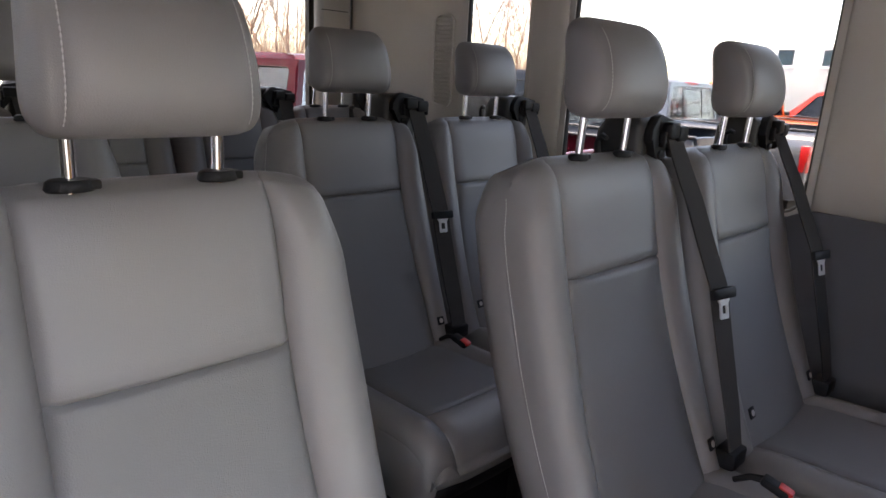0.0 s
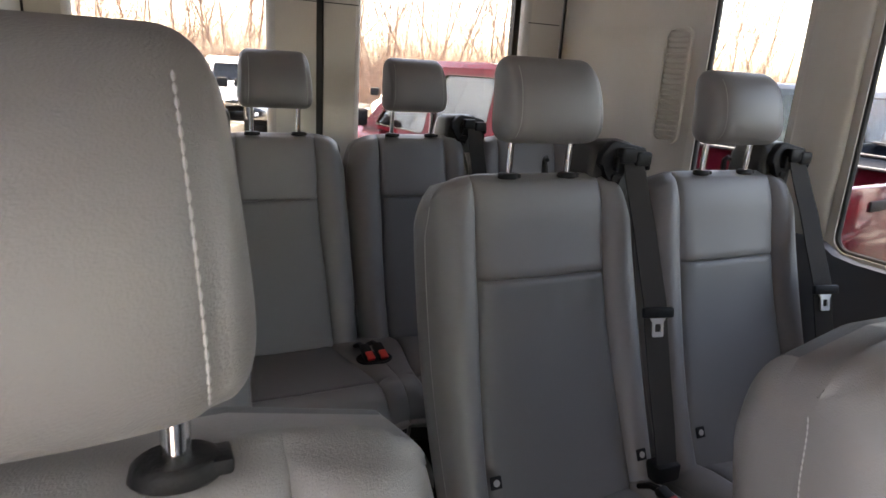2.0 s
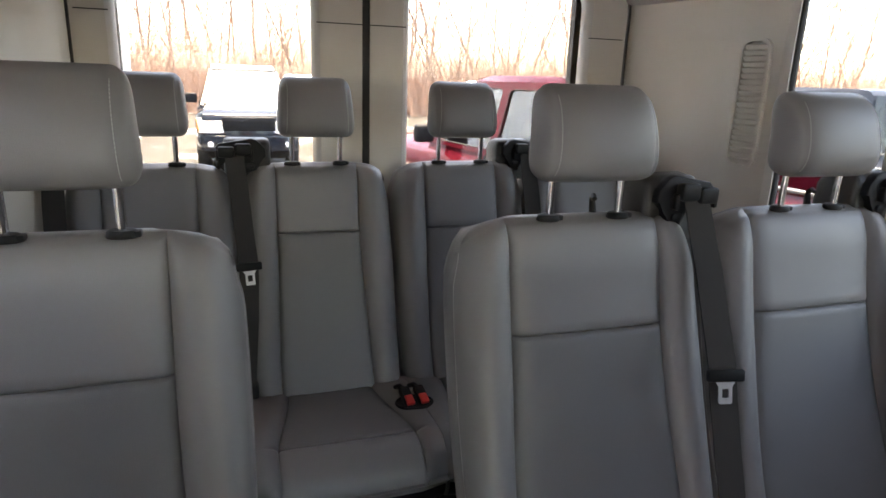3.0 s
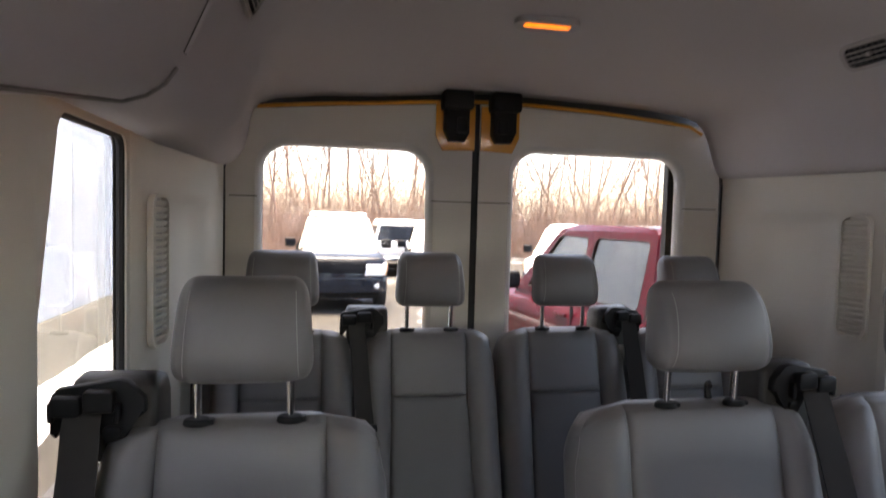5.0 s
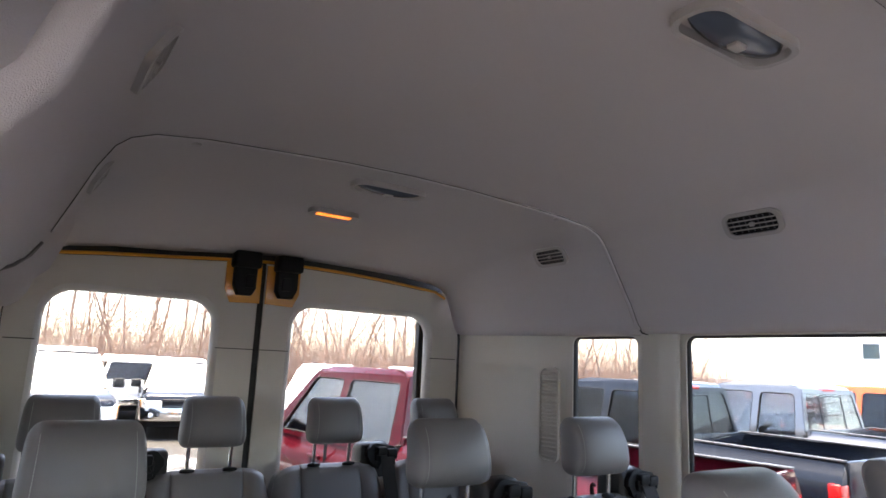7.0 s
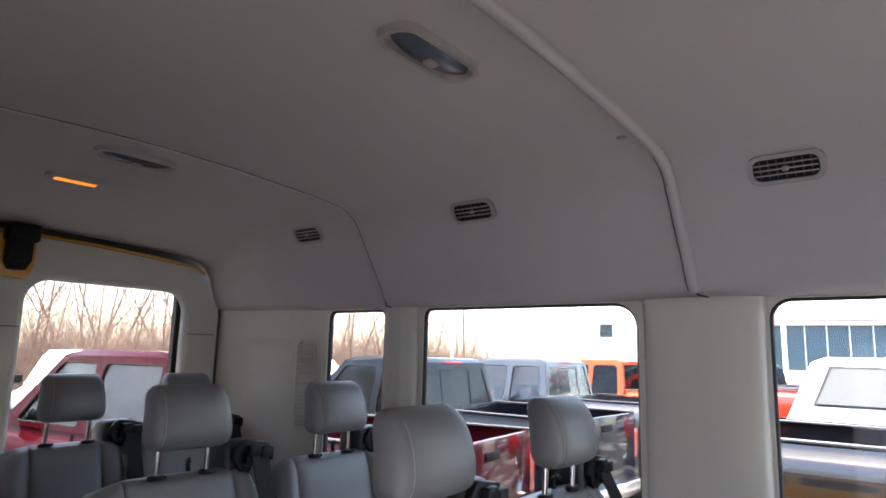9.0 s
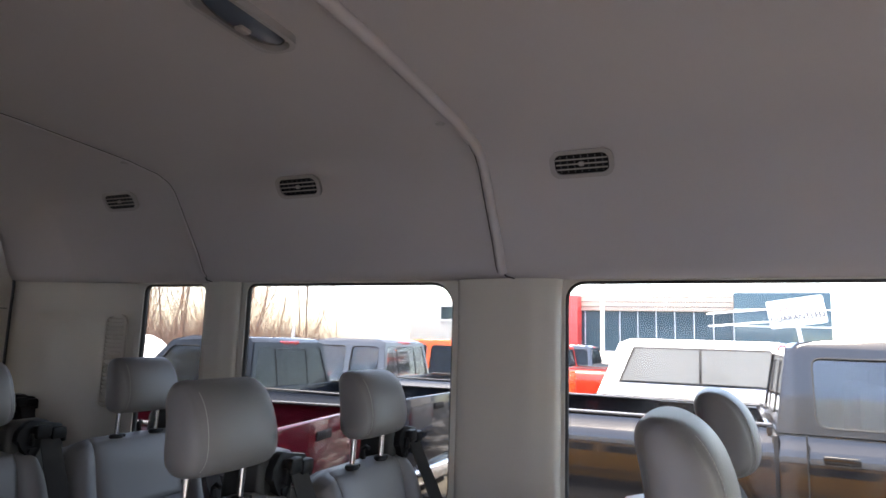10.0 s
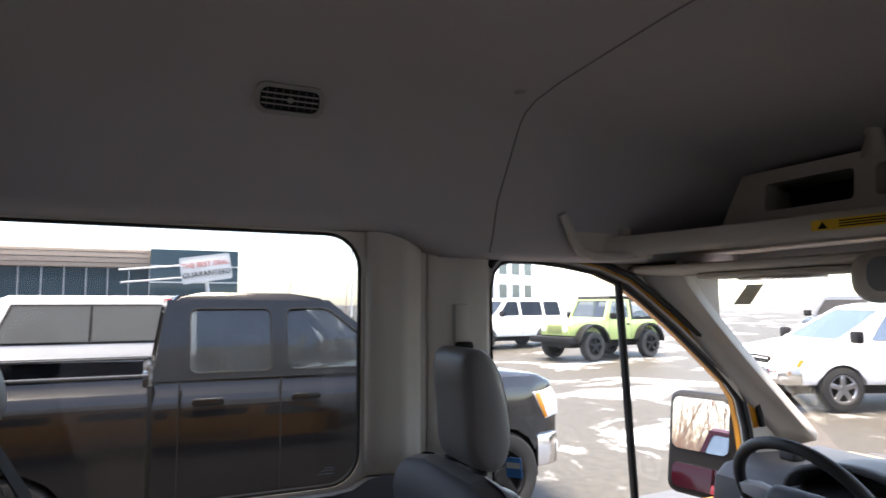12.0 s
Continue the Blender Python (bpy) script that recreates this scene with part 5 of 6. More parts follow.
def wheel_meshes(r, rim_mat):
    key = (r, rim_mat.name)
    if key not in WHEELS:
        w = 0.26
        prof = [(0.62 * r, -w / 2 + 0.02), (0.70 * r, -w / 2), (0.93 * r, -w / 2 + 0.01), (r, -w / 2 + 0.05), (r, w / 2 - 0.05), (0.93 * r, w / 2 - 0.01), (0.70 * r, w / 2), (0.62 * r, w / 2 - 0.02)]
        bm = bmesh.new()
        rings = [[bm.verts.new((x, q * math.cos(2 * math.pi * k / 32), q * math.sin(2 * math.pi * k / 32))) for k in range(32)] for q, x in prof]
        for a, b in zip(rings, rings[1:] + rings[:1]):
            for k in range(32):
                bm.faces.new((a[k], a[(k + 1) % 32], b[(k + 1) % 32], b[k]))
        tyre = mesh_of("tyre", bm)
        bm = bmesh.new()
        for k in range(5):
            one = box(-w / 2 + 0.01, -w / 2 + 0.05, -0.11 * r, 0.11 * r, 0.0, 0.62 * r, 0.012)
            join(bm, one, Matrix.Rotation(2 * math.pi * k / 5, 4, "X"))
        for sgn in (1,):
            ringp = [(-w / 2 + 0.03, 0.61 * r * math.cos(2 * math.pi * k / 32), 0.61 * r * math.sin(2 * math.pi * k / 32)) for k in range(32)]
            join(bm, ring_tube(ringp, 0.022, 6))
        hub = bmesh.new()
        bmesh.ops.create_cone(hub, cap_ends=True, segments=20, radius1=0.22 * r, radius2=0.18 * r, depth=0.05)
        join(bm, hub, Matrix.Translation((-w / 2 + 0.03, 0, 0)) @ Matrix.Rotation(radians(-90), 4, "Y"))
        back = bmesh.new()
        bmesh.ops.create_cone(back, cap_ends=True, segments=24, radius1=0.63 * r, radius2=0.63 * r, depth=0.02)
        rim = mesh_of("rim", bm)
        back.transform(Matrix.Rotation(radians(90), 4, "Y"))
        disc = mesh_of("brake_disc", back, smooth=False)
        for me, ma in ((tyre, TYRE), (rim, rim_mat), (disc, PLASTIC_BLACK)):
            me.materials.append(ma)
        WHEELS[key] = (tyre, rim, disc)
    return WHEELS[key]


def arch(yc, zc, r, bottom, n=8):
    """Points over a wheel from rear to front at the level of the sill."""
    h = bottom - zc
    a0 = math.asin(max(-1, min(1, h / r)))
    return [(yc - r * math.cos(a), zc + r * math.sin(a)) for a in [a0 + (math.pi - 2 * a0) * k / n for k in range(n + 1)]]


def half_width(z, belt, roof, wb, wr):
    t = min(max((z - belt) / (roof - belt), 0), 1)
    return wb + (wr - wb) * (0.75 * t + 0.25 * t * t)


def vehicle(name, label, category, color, m, kind="pickup", length=5.75, width=1.98, height=1.93, belt=1.20, hood=1.16, sill=0.42, wheel_r=0.39, axles=(1.80, -1.78), cab=(-0.92, -0.80, 0.45, 1.22), front=2.82, windows=((-0.78, -0.22), (-0.12, 0.92)), snow=False, rim=None, chrome=True, rear_slide=True, box_top=1.38, topper=None, arch_mat=None, mirror=True, pane=None):
    """A road vehicle, its nose to +y: lower body with wheel openings, cabin, glass, lights, wheels; a pickup also has an open bed."""
    v = thing(name, label, category, "parked vehicles", m=m)
    rim = rim or ALLOY
    pane = pane or CAR_GLASS_DARK
    hw = width / 2
    yr_b, yr_r, yf_r, yf_b = cab
    fa, ra = axles
    rear = front - length
    start = yr_b - 0.005 if kind == "pickup" else rear
    low = [(start, sill)]
    if kind != "pickup":
        low += arch(ra, wheel_r, wheel_r * 1.17, sill)
    low += arch(fa, wheel_r, wheel_r * 1.17, sill)
    low += [(front - 0.10, sill - 0.02), (front - 0.02, sill + 0.10), (front, 0.72), (front - 0.03, hood - 0.22), (front - 0.10, hood - 0.07), (front - 0.28, hood), (yf_b + 0.1, belt + 0.03), (yf_b - 0.02, belt + 0.02), (start + 0.03 if kind != "pickup" else start, belt + 0.02)]
    if kind != "pickup":
        low += [(rear - 0.0, belt - 0.15), (rear - 0.02, 0.75), (rear + 0.03, sill + 0.05)]

    def side(a, b, d):
        bulge = 0.035 * math.sin(math.pi * min(max((b - sill) / (belt - sill), 0), 1)) - 0.072 * smooth01((b - belt + 0.19) / 0.20)
        nose = 0.16 * max(0.0, (a - (front - 0.55)) / 0.55) ** 2
        return (d * (hw - 0.05 + bulge - nose - (0.10 * max(0.0, (b - belt + 0.10) / 0.12) if a > yf_b else 0)), a, b)

    part("body", prism(low, -1, 1, side, 0.03, [sill + (belt - sill) * k / 9 for k in range(1, 9)] + [belt - 0.11, belt - 0.06, belt - 0.02]), color, v, angle=35)
    wb, wr = hw - 0.10, hw - 0.30

    def house(a, b, d):
        return (d * half_width(b, belt, height, wb, wr), a, b)

    roof_r = 0.10
    cabin_loop = [(yr_b, belt), (yr_r - 0.012, height - roof_r - 0.05), (yr_r - 0.004, height - roof_r), (yr_r + 0.07, height - 0.02), (yr_r + 0.25, height), (yf_r - 0.25, height - 0.005), (yf_r, height - 0.045), (yf_b, belt)]

    def yr(z):
        return yr_b + (yr_r - yr_b) * (z - belt) / (height - belt)

    def yf(z):
        return yf_b + (yf_r - yf_b) * (z - belt) / (height - belt)

    z0, z1 = belt + 0.05, height - 0.13
    # hollow cabin: two pierced sides, roof, screens, seats within
    loops = []
    for a, b in windows:
        pa0, pa1 = max(a, yr(z0) + 0.09), max(a, yr(z1) + 0.10)
        pb0, pb1 = min(b, yf(z0) - 0.09), min(b, yf(z1) - 0.10)
        loops.append(round_poly([(pa0, z0), (pb0, z0), (pb1, z1), (pa1, z1)], 0.07))
    for s in (-1, 1):
        part("cab_side", plate([p for p in cabin_loop], loops, 0.06, lambda p, q, d, s=s: (s * (half_width(q, belt, height, wb, wr) - d), p, q)), color, v, angle=30)
        for loop in loops:
            w = part("side_window", plate(loop, [], 0.004, lambda p, q, d, s=s: (s * (half_width(q, belt, height, wb, wr) - 0.02 - d), p, q)), pane, v, "tinted window", smooth=False)
            part("window_seal", ring_tube([(s * (half_width(q, belt, height, wb, wr) - 0.004), p, q) for p, q in loop], 0.007, 6), RUBBER, w)
        for a, b in windows:
            part("door_handle", box(s * (hw - 0.015) - 0.018, s * (hw - 0.015) + 0.022, a + 0.02, a + 0.24, belt - 0.17, belt - 0.125, 0.012), color, v)
            part("door_gap", box(*sorted((s * (hw - 0.047), s * (hw - 0.012))), a - 0.075, a - 0.067, sill + 0.08, belt), RUBBER, v, smooth=False)
        if mirror:
            part("door_mirror", box(*sorted((s * (hw - 0.03), s * (hw + 0.20))), yf_b - 0.30, yf_b - 0.18, belt + 0.02, belt + 0.22, 0.04, 3), PLASTIC_BLACK, v, "black door mirror")
        def lamp_at(a, b, d, s=s):
            x, y, z = side(a, b, 1)
            return (s * (x + 0.006) * d, a, b)

        lamp = part("headlight", prism([(front - 0.36, hood - 0.16), (front - 0.10, hood - 0.13), (front + 0.008, hood - 0.24), (front + 0.012, hood - 0.40), (front - 0.20, hood - 0.42)], 0.56, 1.0, lamp_at, 0.012), LAMP_CLEAR, v, "clear headlight")
        part("side_marker", prism([(front - 0.335, hood - 0.175), (front - 0.27, hood - 0.168), (front - 0.165, hood - 0.40), (front - 0.205, hood - 0.41)], 0.97, 1.004, lamp_at, 0.004), LAMP_AMBER, lamp, "amber marker lamp")
        part("wheel_liner", tube([(s * (hw - 0.20), p, q) for p, q in arch(fa, wheel_r, wheel_r * 1.13, wheel_r * 0.8)], 0.05, 6), PLASTIC_BLACK, v)
        part("tail_light", box(*sorted((s * (hw - 0.20), s * (hw - 0.015))), rear - 0.012, rear + 0.10, 0.85, 1.20 if kind == "pickup" else 1.05, 0.02), TAIL, v, "red tail light")
        part("fog_light", box(*sorted((s * (hw - 0.42), s * (hw - 0.24))), front - 0.02, front + 0.06, 0.50, 0.60, 0.02), LAMP_CLEAR, v)
        part("front_seat", box(s * 0.42 - 0.24, s * 0.42 + 0.24, (yf_b + yf_r) / 2 - 1.05, (yf_b + yf_r) / 2 - 0.85, belt - 0.1, belt + 0.33, 0.06, 3), CAR_DARK, v, "dark front seat")
    crown = [(yr_r - 0.012, height - roof_r), (yr_r + 0.07, height - 0.02), (yr_r + 0.25, height), (yf_r - 0.25, height - 0.005), (yf_r, height - 0.045), (yf_r + 0.04, height - roof_r)]
    part("cab_roof", prism(crown, -1, 1, lambda a, b, d: (d * (half_width(b, belt, height, wb, wr) + 0.002), a, b), 0.03), color, v, angle=50)
    for at, sgn, nm in ((yf, 1, "windscreen"), (yr, -1, "rear_window")):
        za, zb = belt + 0.06, height - 0.12

        def across(u, q, d):
            return (u * half_width(q, belt, height, wb, wr), at(q) + sgn * 0.004 - sgn * d, q)

        outline = [(-0.99, belt - 0.02), (0.99, belt - 0.02), (0.99, height - 0.06), (-0.99, height - 0.06)]
        hole = round_poly([(-0.90, za), (0.90, za), (0.88, zb), (-0.88, zb)], 0.07)
        part("screen_frame", plate(outline, [hole], 0.05, across), color, v, angle=30)
        g = part(nm, plate(hole, [], 0.005, lambda u, q, d: across(u, q, 0.012 + d)), SNOW if snow and sgn > 0 else pane, v, "snow-covered windscreen" if snow and sgn > 0 else "tinted glass", smooth=False)
        if sgn < 0 and kind == "pickup" and rear_slide:
            fr = plate(round_rect(-0.32, 0.32, za + 0.03, zb - 0.03, 0.02), [round_rect(-0.309, 0.309, za + 0.041, zb - 0.041, 0.015)], 0.008, lambda a, b, d: (a, at(b) + 0.0 + d, b))
            part("slider_frame", fr, RUBBER, g, angle=30)
            part("brake_lamp", box(-0.17, 0.17, at(height) - 0.02, at(height) + 0.05, height - 0.085, height - 0.045, 0.01), TAIL, v, "red high brake light")
    # grille and bumpers
    gr = part("grille", box(-hw + 0.50, hw - 0.50, front - 0.06, front + 0.015, hood - (0.36 if kind == "pickup" else 0.30), hood - (0.10 if kind == "pickup" else 0.14), 0.03, 3), PLASTIC_BLACK, v, "dark grille")
    for k in range(2):
        part("grille_bar", box(-hw + 0.52, hw - 0.52, front + 0.0, front + 0.028, hood - 0.28 + 0.09 * k, hood - 0.262 + 0.09 * k, 0.006), color if chrome else PLASTIC_BLACK, gr)
    part("front_bumper", prism([(-hw + 0.05, front - 0.30), (-hw + 0.06, front - 0.20), (-hw + 0.13, front - 0.04), (-hw + 0.34, front + 0.06), (-0.4, front + 0.10), (0.4, front + 0.10), (hw - 0.34, front + 0.06), (hw - 0.13, front - 0.04), (hw - 0.06, front - 0.20), (hw - 0.05, front - 0.30)], 0.42, 0.72, lambda a, b, d: (a, b, d), 0.03), CHROME if chrome else color, v, "front bumper")
    part("rear_bumper", box(-hw + 0.06, hw - 0.06, rear - 0.10, rear + 0.05, 0.46, 0.64, 0.04, 3), CHROME if chrome else color, v, "rear bumper")
    part("underbody", box(-hw + 0.25, hw - 0.25, rear + 0.2, front - 0.3, 0.26, sill + 0.1), PLASTIC_BLACK, v, smooth=False)
    if kind == "pickup":
        b0, b1 = rear, yr_b - 0.025
        loop = [(b0, sill + 0.08)] + arch(ra, wheel_r, wheel_r * 1.17, sill + 0.02) + [(b1, sill + 0.02), (b1, box_top - 0.02), (b0 + 0.01, box_top), (b0 - 0.01, box_top - 0.08)]

        for s in (-1, 1):
            def wall(a, b, d, s=s):
                bulge = 0.035 * math.sin(math.pi * min(max((b - sill) / (box_top - sill), 0), 1)) - 0.090 * smooth01((b - box_top + 0.19) / 0.19)
                return (s * (hw - 0.05 + bulge * d - 0.09 * (1 - d)), a, b)

            part("bed_side", prism(loop, 0, 1, wall, 0.02, [sill + (box_top - sill) * k / 9 for k in range(1, 9)] + [box_top - 0.12, box_top - 0.06]), color, v, angle=35)
            part("bed_rail", box(*sorted((s * (hw - 0.19), s * (hw - 0.115))), b0, b1, box_top - 0.005, box_top + 0.014, 0.006), BED_RAIL, v, "grey bed rail cap")
        # black filler stands for the shade in the gap between cab and bed
        part("bed_gap", box(-hw + 0.055, hw - 0.055, b1 - 0.004, yr_b + 0.004, sill + 0.05, box_top - 0.06), RUBBER, v, smooth=False)
        part("bed_front", box(-hw + 0.1, hw - 0.1, b1 - 0.04, b1, 0.55, box_top, 0.01), color, v)
        part("tailgate", box(-hw + 0.16, hw - 0.16, b0 - 0.02, b0 + 0.04, 0.62, box_top, 0.015), color, v)
        part("tailgate_handle", box(-0.13, 0.13, b0 - 0.035, b0 - 0.015, box_top - 0.16, box_top - 0.09, 0.008), PLASTIC_BLACK, v)
        part("bed_floor", box(-hw + 0.12, hw - 0.12, b0, b1, 0.74, 0.80), PLASTIC_BLACK, v, smooth=False)
        if topper:
            zt = height - 0.02
            tl = [(b0 - 0.02, box_top + 0.02), (b0 + 0.22, zt - 0.06), (b0 + 0.36, zt), (b1, zt), (b1, box_top + 0.02)]
            tp = part("topper", prism(tl, -1, 1, lambda a, b, d: (d * (hw - 0.05 - 0.22 * (b - box_top) / (zt - box_top)), a, b), 0.04), topper, v, "white fibreglass bed cap", angle=50)
            for s in (-1, 1):
                zl, zh = box_top + 0.20, zt - 0.12
                at = lambda q: hw - 0.05 - 0.22 * (q - box_top) / (zt - box_top)
                for a, b, a2 in ((b0 + 0.27, b0 + 1.12, b0 + 0.42), (b0 + 1.15, b1 - 0.10, b0 + 1.15)):
                    w = part("side_window", plate([(a, zl), (b, zl), (b, zh), (a2, zh)], [], 0.006, lambda p, q, d: (s * (at(q) + 0.018 - d), p, q)), CAP_GLASS, tp, "grey side window", smooth=False)
                    part("window_frame", plate([(a - 0.04, zl - 0.025), (b + 0.02, zl - 0.025), (b + 0.02, zh + 0.025), (a2 - 0.03, zh + 0.025)], [], 0.006, lambda p, q, d: (s * (at(q) + 0.006 - d), p, q)), RUBBER, tp, smooth=False)
    for s in (-1, 1):
        for yc in axles:
            mw = pose(s * (hw - 0.14), yc, wheel_r, 0, 0, 0 if s < 0 else 180)
            w = part("wheel", wheel_meshes(wheel_r, rim)[0], TYRE, v, m=mw)
            part("rim", wheel_meshes(wheel_r, rim)[1], rim, w)
            part("brake_disc", wheel_meshes(wheel_r, rim)[2], PLASTIC_BLACK, w)
            if arch_mat:
                part("fender_flare", tube([(s * (hw - 0.02), p, q) for p, q in arch(yc, wheel_r, wheel_r * 1.25, wheel_r * 1.1)], 0.075, 8), arch_mat, v, "black plastic fender flare")
    if snow:
        part("roof_snow", prism([(yr_r + 0.05, height + 0.004), (yf_r - 0.05, height - 0.01), (yf_r - 0.3, height + 0.07), (yr_r + 0.3, height + 0.08)], -1, 1, lambda a, b, d: (d * (wr - 0.03), a, b), 0.02), SNOW, v, "layer of snow on the roof")
    return v


def off_roader(m):
    """A square two-door off-roader, its nose to +y: tub, bonnet, slotted grille, flares, hard top, spare wheel."""
    v = thing("off_roader", "lime green two-door off-roader with a black hard top", "off-roader", "parked vehicles", m=m)
    ident = lambda a, b, d: (d, a, b)
    r = 0.41
    tub = [(-1.72, 0.62)] + arch(-1.20, r, 0.52, 0.60) + [(-0.62, 0.56), (0.62, 0.56), (0.66, 1.14), (-1.74, 1.14)]
    part("body", prism(tub, -0.74, 0.74, ident, 0.03), P_LIME, v, angle=35)
    part("bonnet", prism([(0.62, 0.70), (1.86, 0.70), (1.88, 0.98), (1.80, 1.07), (0.62, 1.16)], -1, 1, lambda a, b, d: (d * (0.72 - 0.13 * (a - 0.62) / 1.24), a, b), 0.035), P_LIME, v, angle=35)
    gr = part("grille", box(-0.56, 0.56, 1.84, 1.915, 0.70, 1.04, 0.025), P_LIME, v)
    for k in range(7):
        part("slot", box(-0.255 + 0.085 * k - 0.024, -0.255 + 0.085 * k + 0.024, 1.905, 1.922, 0.74, 1.00, 0.01), PLASTIC_BLACK, gr, "dark grille slot")
    part("front_bumper", box(-0.86, 0.86, 1.92, 2.12, 0.50, 0.68, 0.04, 3), PLASTIC_BLACK, v, "black front bumper")
    part("rear_bumper", box(-0.80, 0.80, -1.90, -1.72, 0.52, 0.68, 0.03), PLASTIC_BLACK, v)
    part("underbody", box(-0.5, 0.5, -1.6, 1.8, 0.36, 0.64), PLASTIC_BLACK, v, smooth=False)
    for s in (-1, 1):
        bm = bmesh.new()
        bmesh.ops.create_cone(bm, cap_ends=True, segments=24, radius1=0.095, radius2=0.085, depth=0.05)
        part("headlight", bm, LAMP_CLEAR, v, "round clear headlight", m=pose(s * 0.43, 1.915, 0.90, -90, 0, 0))
        for yc, long in ((1.22, 0.60), (-1.20, 0.56)):
            fl = [(s * 0.82, p, q) for p, q in arch(yc, r, 0.56, r * 1.15, 10)]
            rows = [[(s * w, yc + (p - yc) * g, 0.41 + (q - 0.41) * g) for _, p, q in fl] for w, g in ((0.66, 0.98), (0.92, 1.0), (0.925, 1.10), (0.66, 1.12))]
            f = part("fender_flare", sheet(rows), PLASTIC_BLACK, v, "black plastic fender flare", angle=35)
            f.modifiers.new("thick", "SOLIDIFY").thickness = 0.02
            w = part("wheel", wheel_meshes(r, PLASTIC_BLACK)[0], TYRE, v, m=pose(s * 0.78, yc, r, 0, 0, 0 if s < 0 else 180))
            part("rim", wheel_meshes(r, PLASTIC_BLACK)[1], PLASTIC_BLACK, w)
            part("brake_disc", wheel_meshes(r, PLASTIC_BLACK)[2], PLASTIC_BLACK, w)
        part("door_handle", box(*sorted((s * 0.735, s * 0.765)), -0.42, -0.30, 0.98, 1.03, 0.008), PLASTIC_BLACK, v)
        part("door_gap", box(*sorted((s * 0.739, s * 0.7425)), -0.50, -0.49, 0.62, 1.13), RUBBER, v, smooth=False)
        part("door_gap", box(*sorted((s * 0.739, s * 0.7425)), 0.46, 0.47, 0.62, 1.13), RUBBER, v, smooth=False)
        part("door_mirror", box(*sorted((s * 0.76, s * 0.98)), 0.36, 0.46, 1.16, 1.34, 0.03), PLASTIC_BLACK, v)
        for nm, loop, hole, ma in (("door_frame", [(-0.52, 1.14), (0.60, 1.14), (0.34, 1.74), (-0.52, 1.74)], [(-0.42, 1.19), (0.45, 1.19), (0.25, 1.67), (-0.42, 1.67)], P_LIME), ("hard_top_side", [(-1.74, 1.14), (-0.53, 1.14), (-0.53, 1.76), (-1.64, 1.76)], [(-1.62, 1.22), (-0.62, 1.22), (-0.62, 1.66), (-1.55, 1.66)], PLASTIC_BLACK)):
            lean = lambda a, b, d, s=s: (s * (0.735 - 0.10 * (b - 1.14) / 0.6 - d), a, b)
            f = part(nm, plate(loop, [hole], 0.04, lean), ma, v, angle=30)
            part("side_window", plate(hole, [], 0.004, lambda a, b, d, g=lean: g(a, b, d + 0.012)), CAR_GLASS, f, "tinted window", smooth=False)
        part("tail_light", box(*sorted((s * 0.60, s * 0.73)), -1.78, -1.73, 0.86, 1.06, 0.01), TAIL, v)
        part("front_seat", box(s * 0.36 - 0.22, s * 0.36 + 0.22, -0.55, -0.35, 0.9, 1.50, 0.06, 3), CAR_DARK, v)
    part("hard_top", prism([(-1.66, 1.75), (-1.62, 1.83), (0.26, 1.83), (0.36, 1.75)], -0.64, 0.64, ident, 0.02), PLASTIC_BLACK, v, "black hard top")
    ws = lambda a, b, d: (a, 0.62 - 0.28 * (b - 1.14) / 0.6 - d, b)
    f = part("windscreen_frame", plate([(-0.72, 1.14), (0.72, 1.14), (0.63, 1.76), (-0.63, 1.76)], [[(-0.65, 1.20), (0.65, 1.20), (0.58, 1.69), (-0.58, 1.69)]], 0.04, ws), P_LIME, v, angle=30)
    part("windscreen", plate([(-0.65, 1.20), (0.65, 1.20), (0.58, 1.69), (-0.58, 1.69)], [], 0.004, lambda a, b, d: ws(a, b, d + 0.015)), CAR_GLASS, f, smooth=False)
    sp = part("spare_wheel", wheel_meshes(r, PLASTIC_BLACK)[0], TYRE, v, m=pose(0, -1.92, 1.0, 0, 0, 90))
    part("rim", wheel_meshes(r, PLASTIC_BLACK)[1], PLASTIC_BLACK, sp)
    return v


def at_ground(x, y, turn, dz=0.0):
    return pose(x, y, ground_z(x, y) + dz, 0, 0, turn)


# the black pickup beside the van, nose to the van's front
vehicle("pickup_truck", "black extended-cab pickup truck parked beside the van", "pickup truck", P_BLACK, at_ground(5.38, -0.12, 180, -0.02), cab=(-0.72, -0.62, 0.55, 1.35), front=2.86, length=5.55, axles=(2.16, -1.62), windows=((-0.47, 0.14), (0.26, 1.20)), height=2.02, belt=1.36, hood=1.27, box_top=1.40, rim=PLASTIC_BLACK, pane=CAR_GLASS)
# the pickup with a white bed cap behind it
vehicle("pickup_truck", "white pickup truck with a white bed cap and grey side windows", "pickup truck", P_WHITE, at_ground(8.0, -0.58, 180, -0.06), front=2.85, topper=P_WHITE, height=2.04, box_top=1.33, windows=((-0.70, -0.12), (-0.02, 0.86)))
# the row with its tails to the first
vehicle("pickup_truck", "dark red crew-cab pickup with an open bed", "pickup truck", P_RED, at_ground(3.14, 6.22, 9, -0.04), front=4.60, length=7.05, cab=(0.25, 0.38, 1.95, 2.75), windows=((0.42, 1.30), (1.42, 2.45)), axles=(3.40, -1.35), height=1.98, pane=CAR_GLASS_BRIGHT)
vehicle("pickup_truck", "navy blue pickup with an open bed and red tail lights", "pickup truck", P_NAVY, at_ground(6.15, 6.93, 0, -0.04), rim=ALLOY, height=1.97)
vehicle("pickup_truck", "steel grey pickup with an open bed", "pickup truck", P_STEEL, at_ground(9.05, 6.74, 0, -0.02), height=1.97, pane=CAR_GLASS)
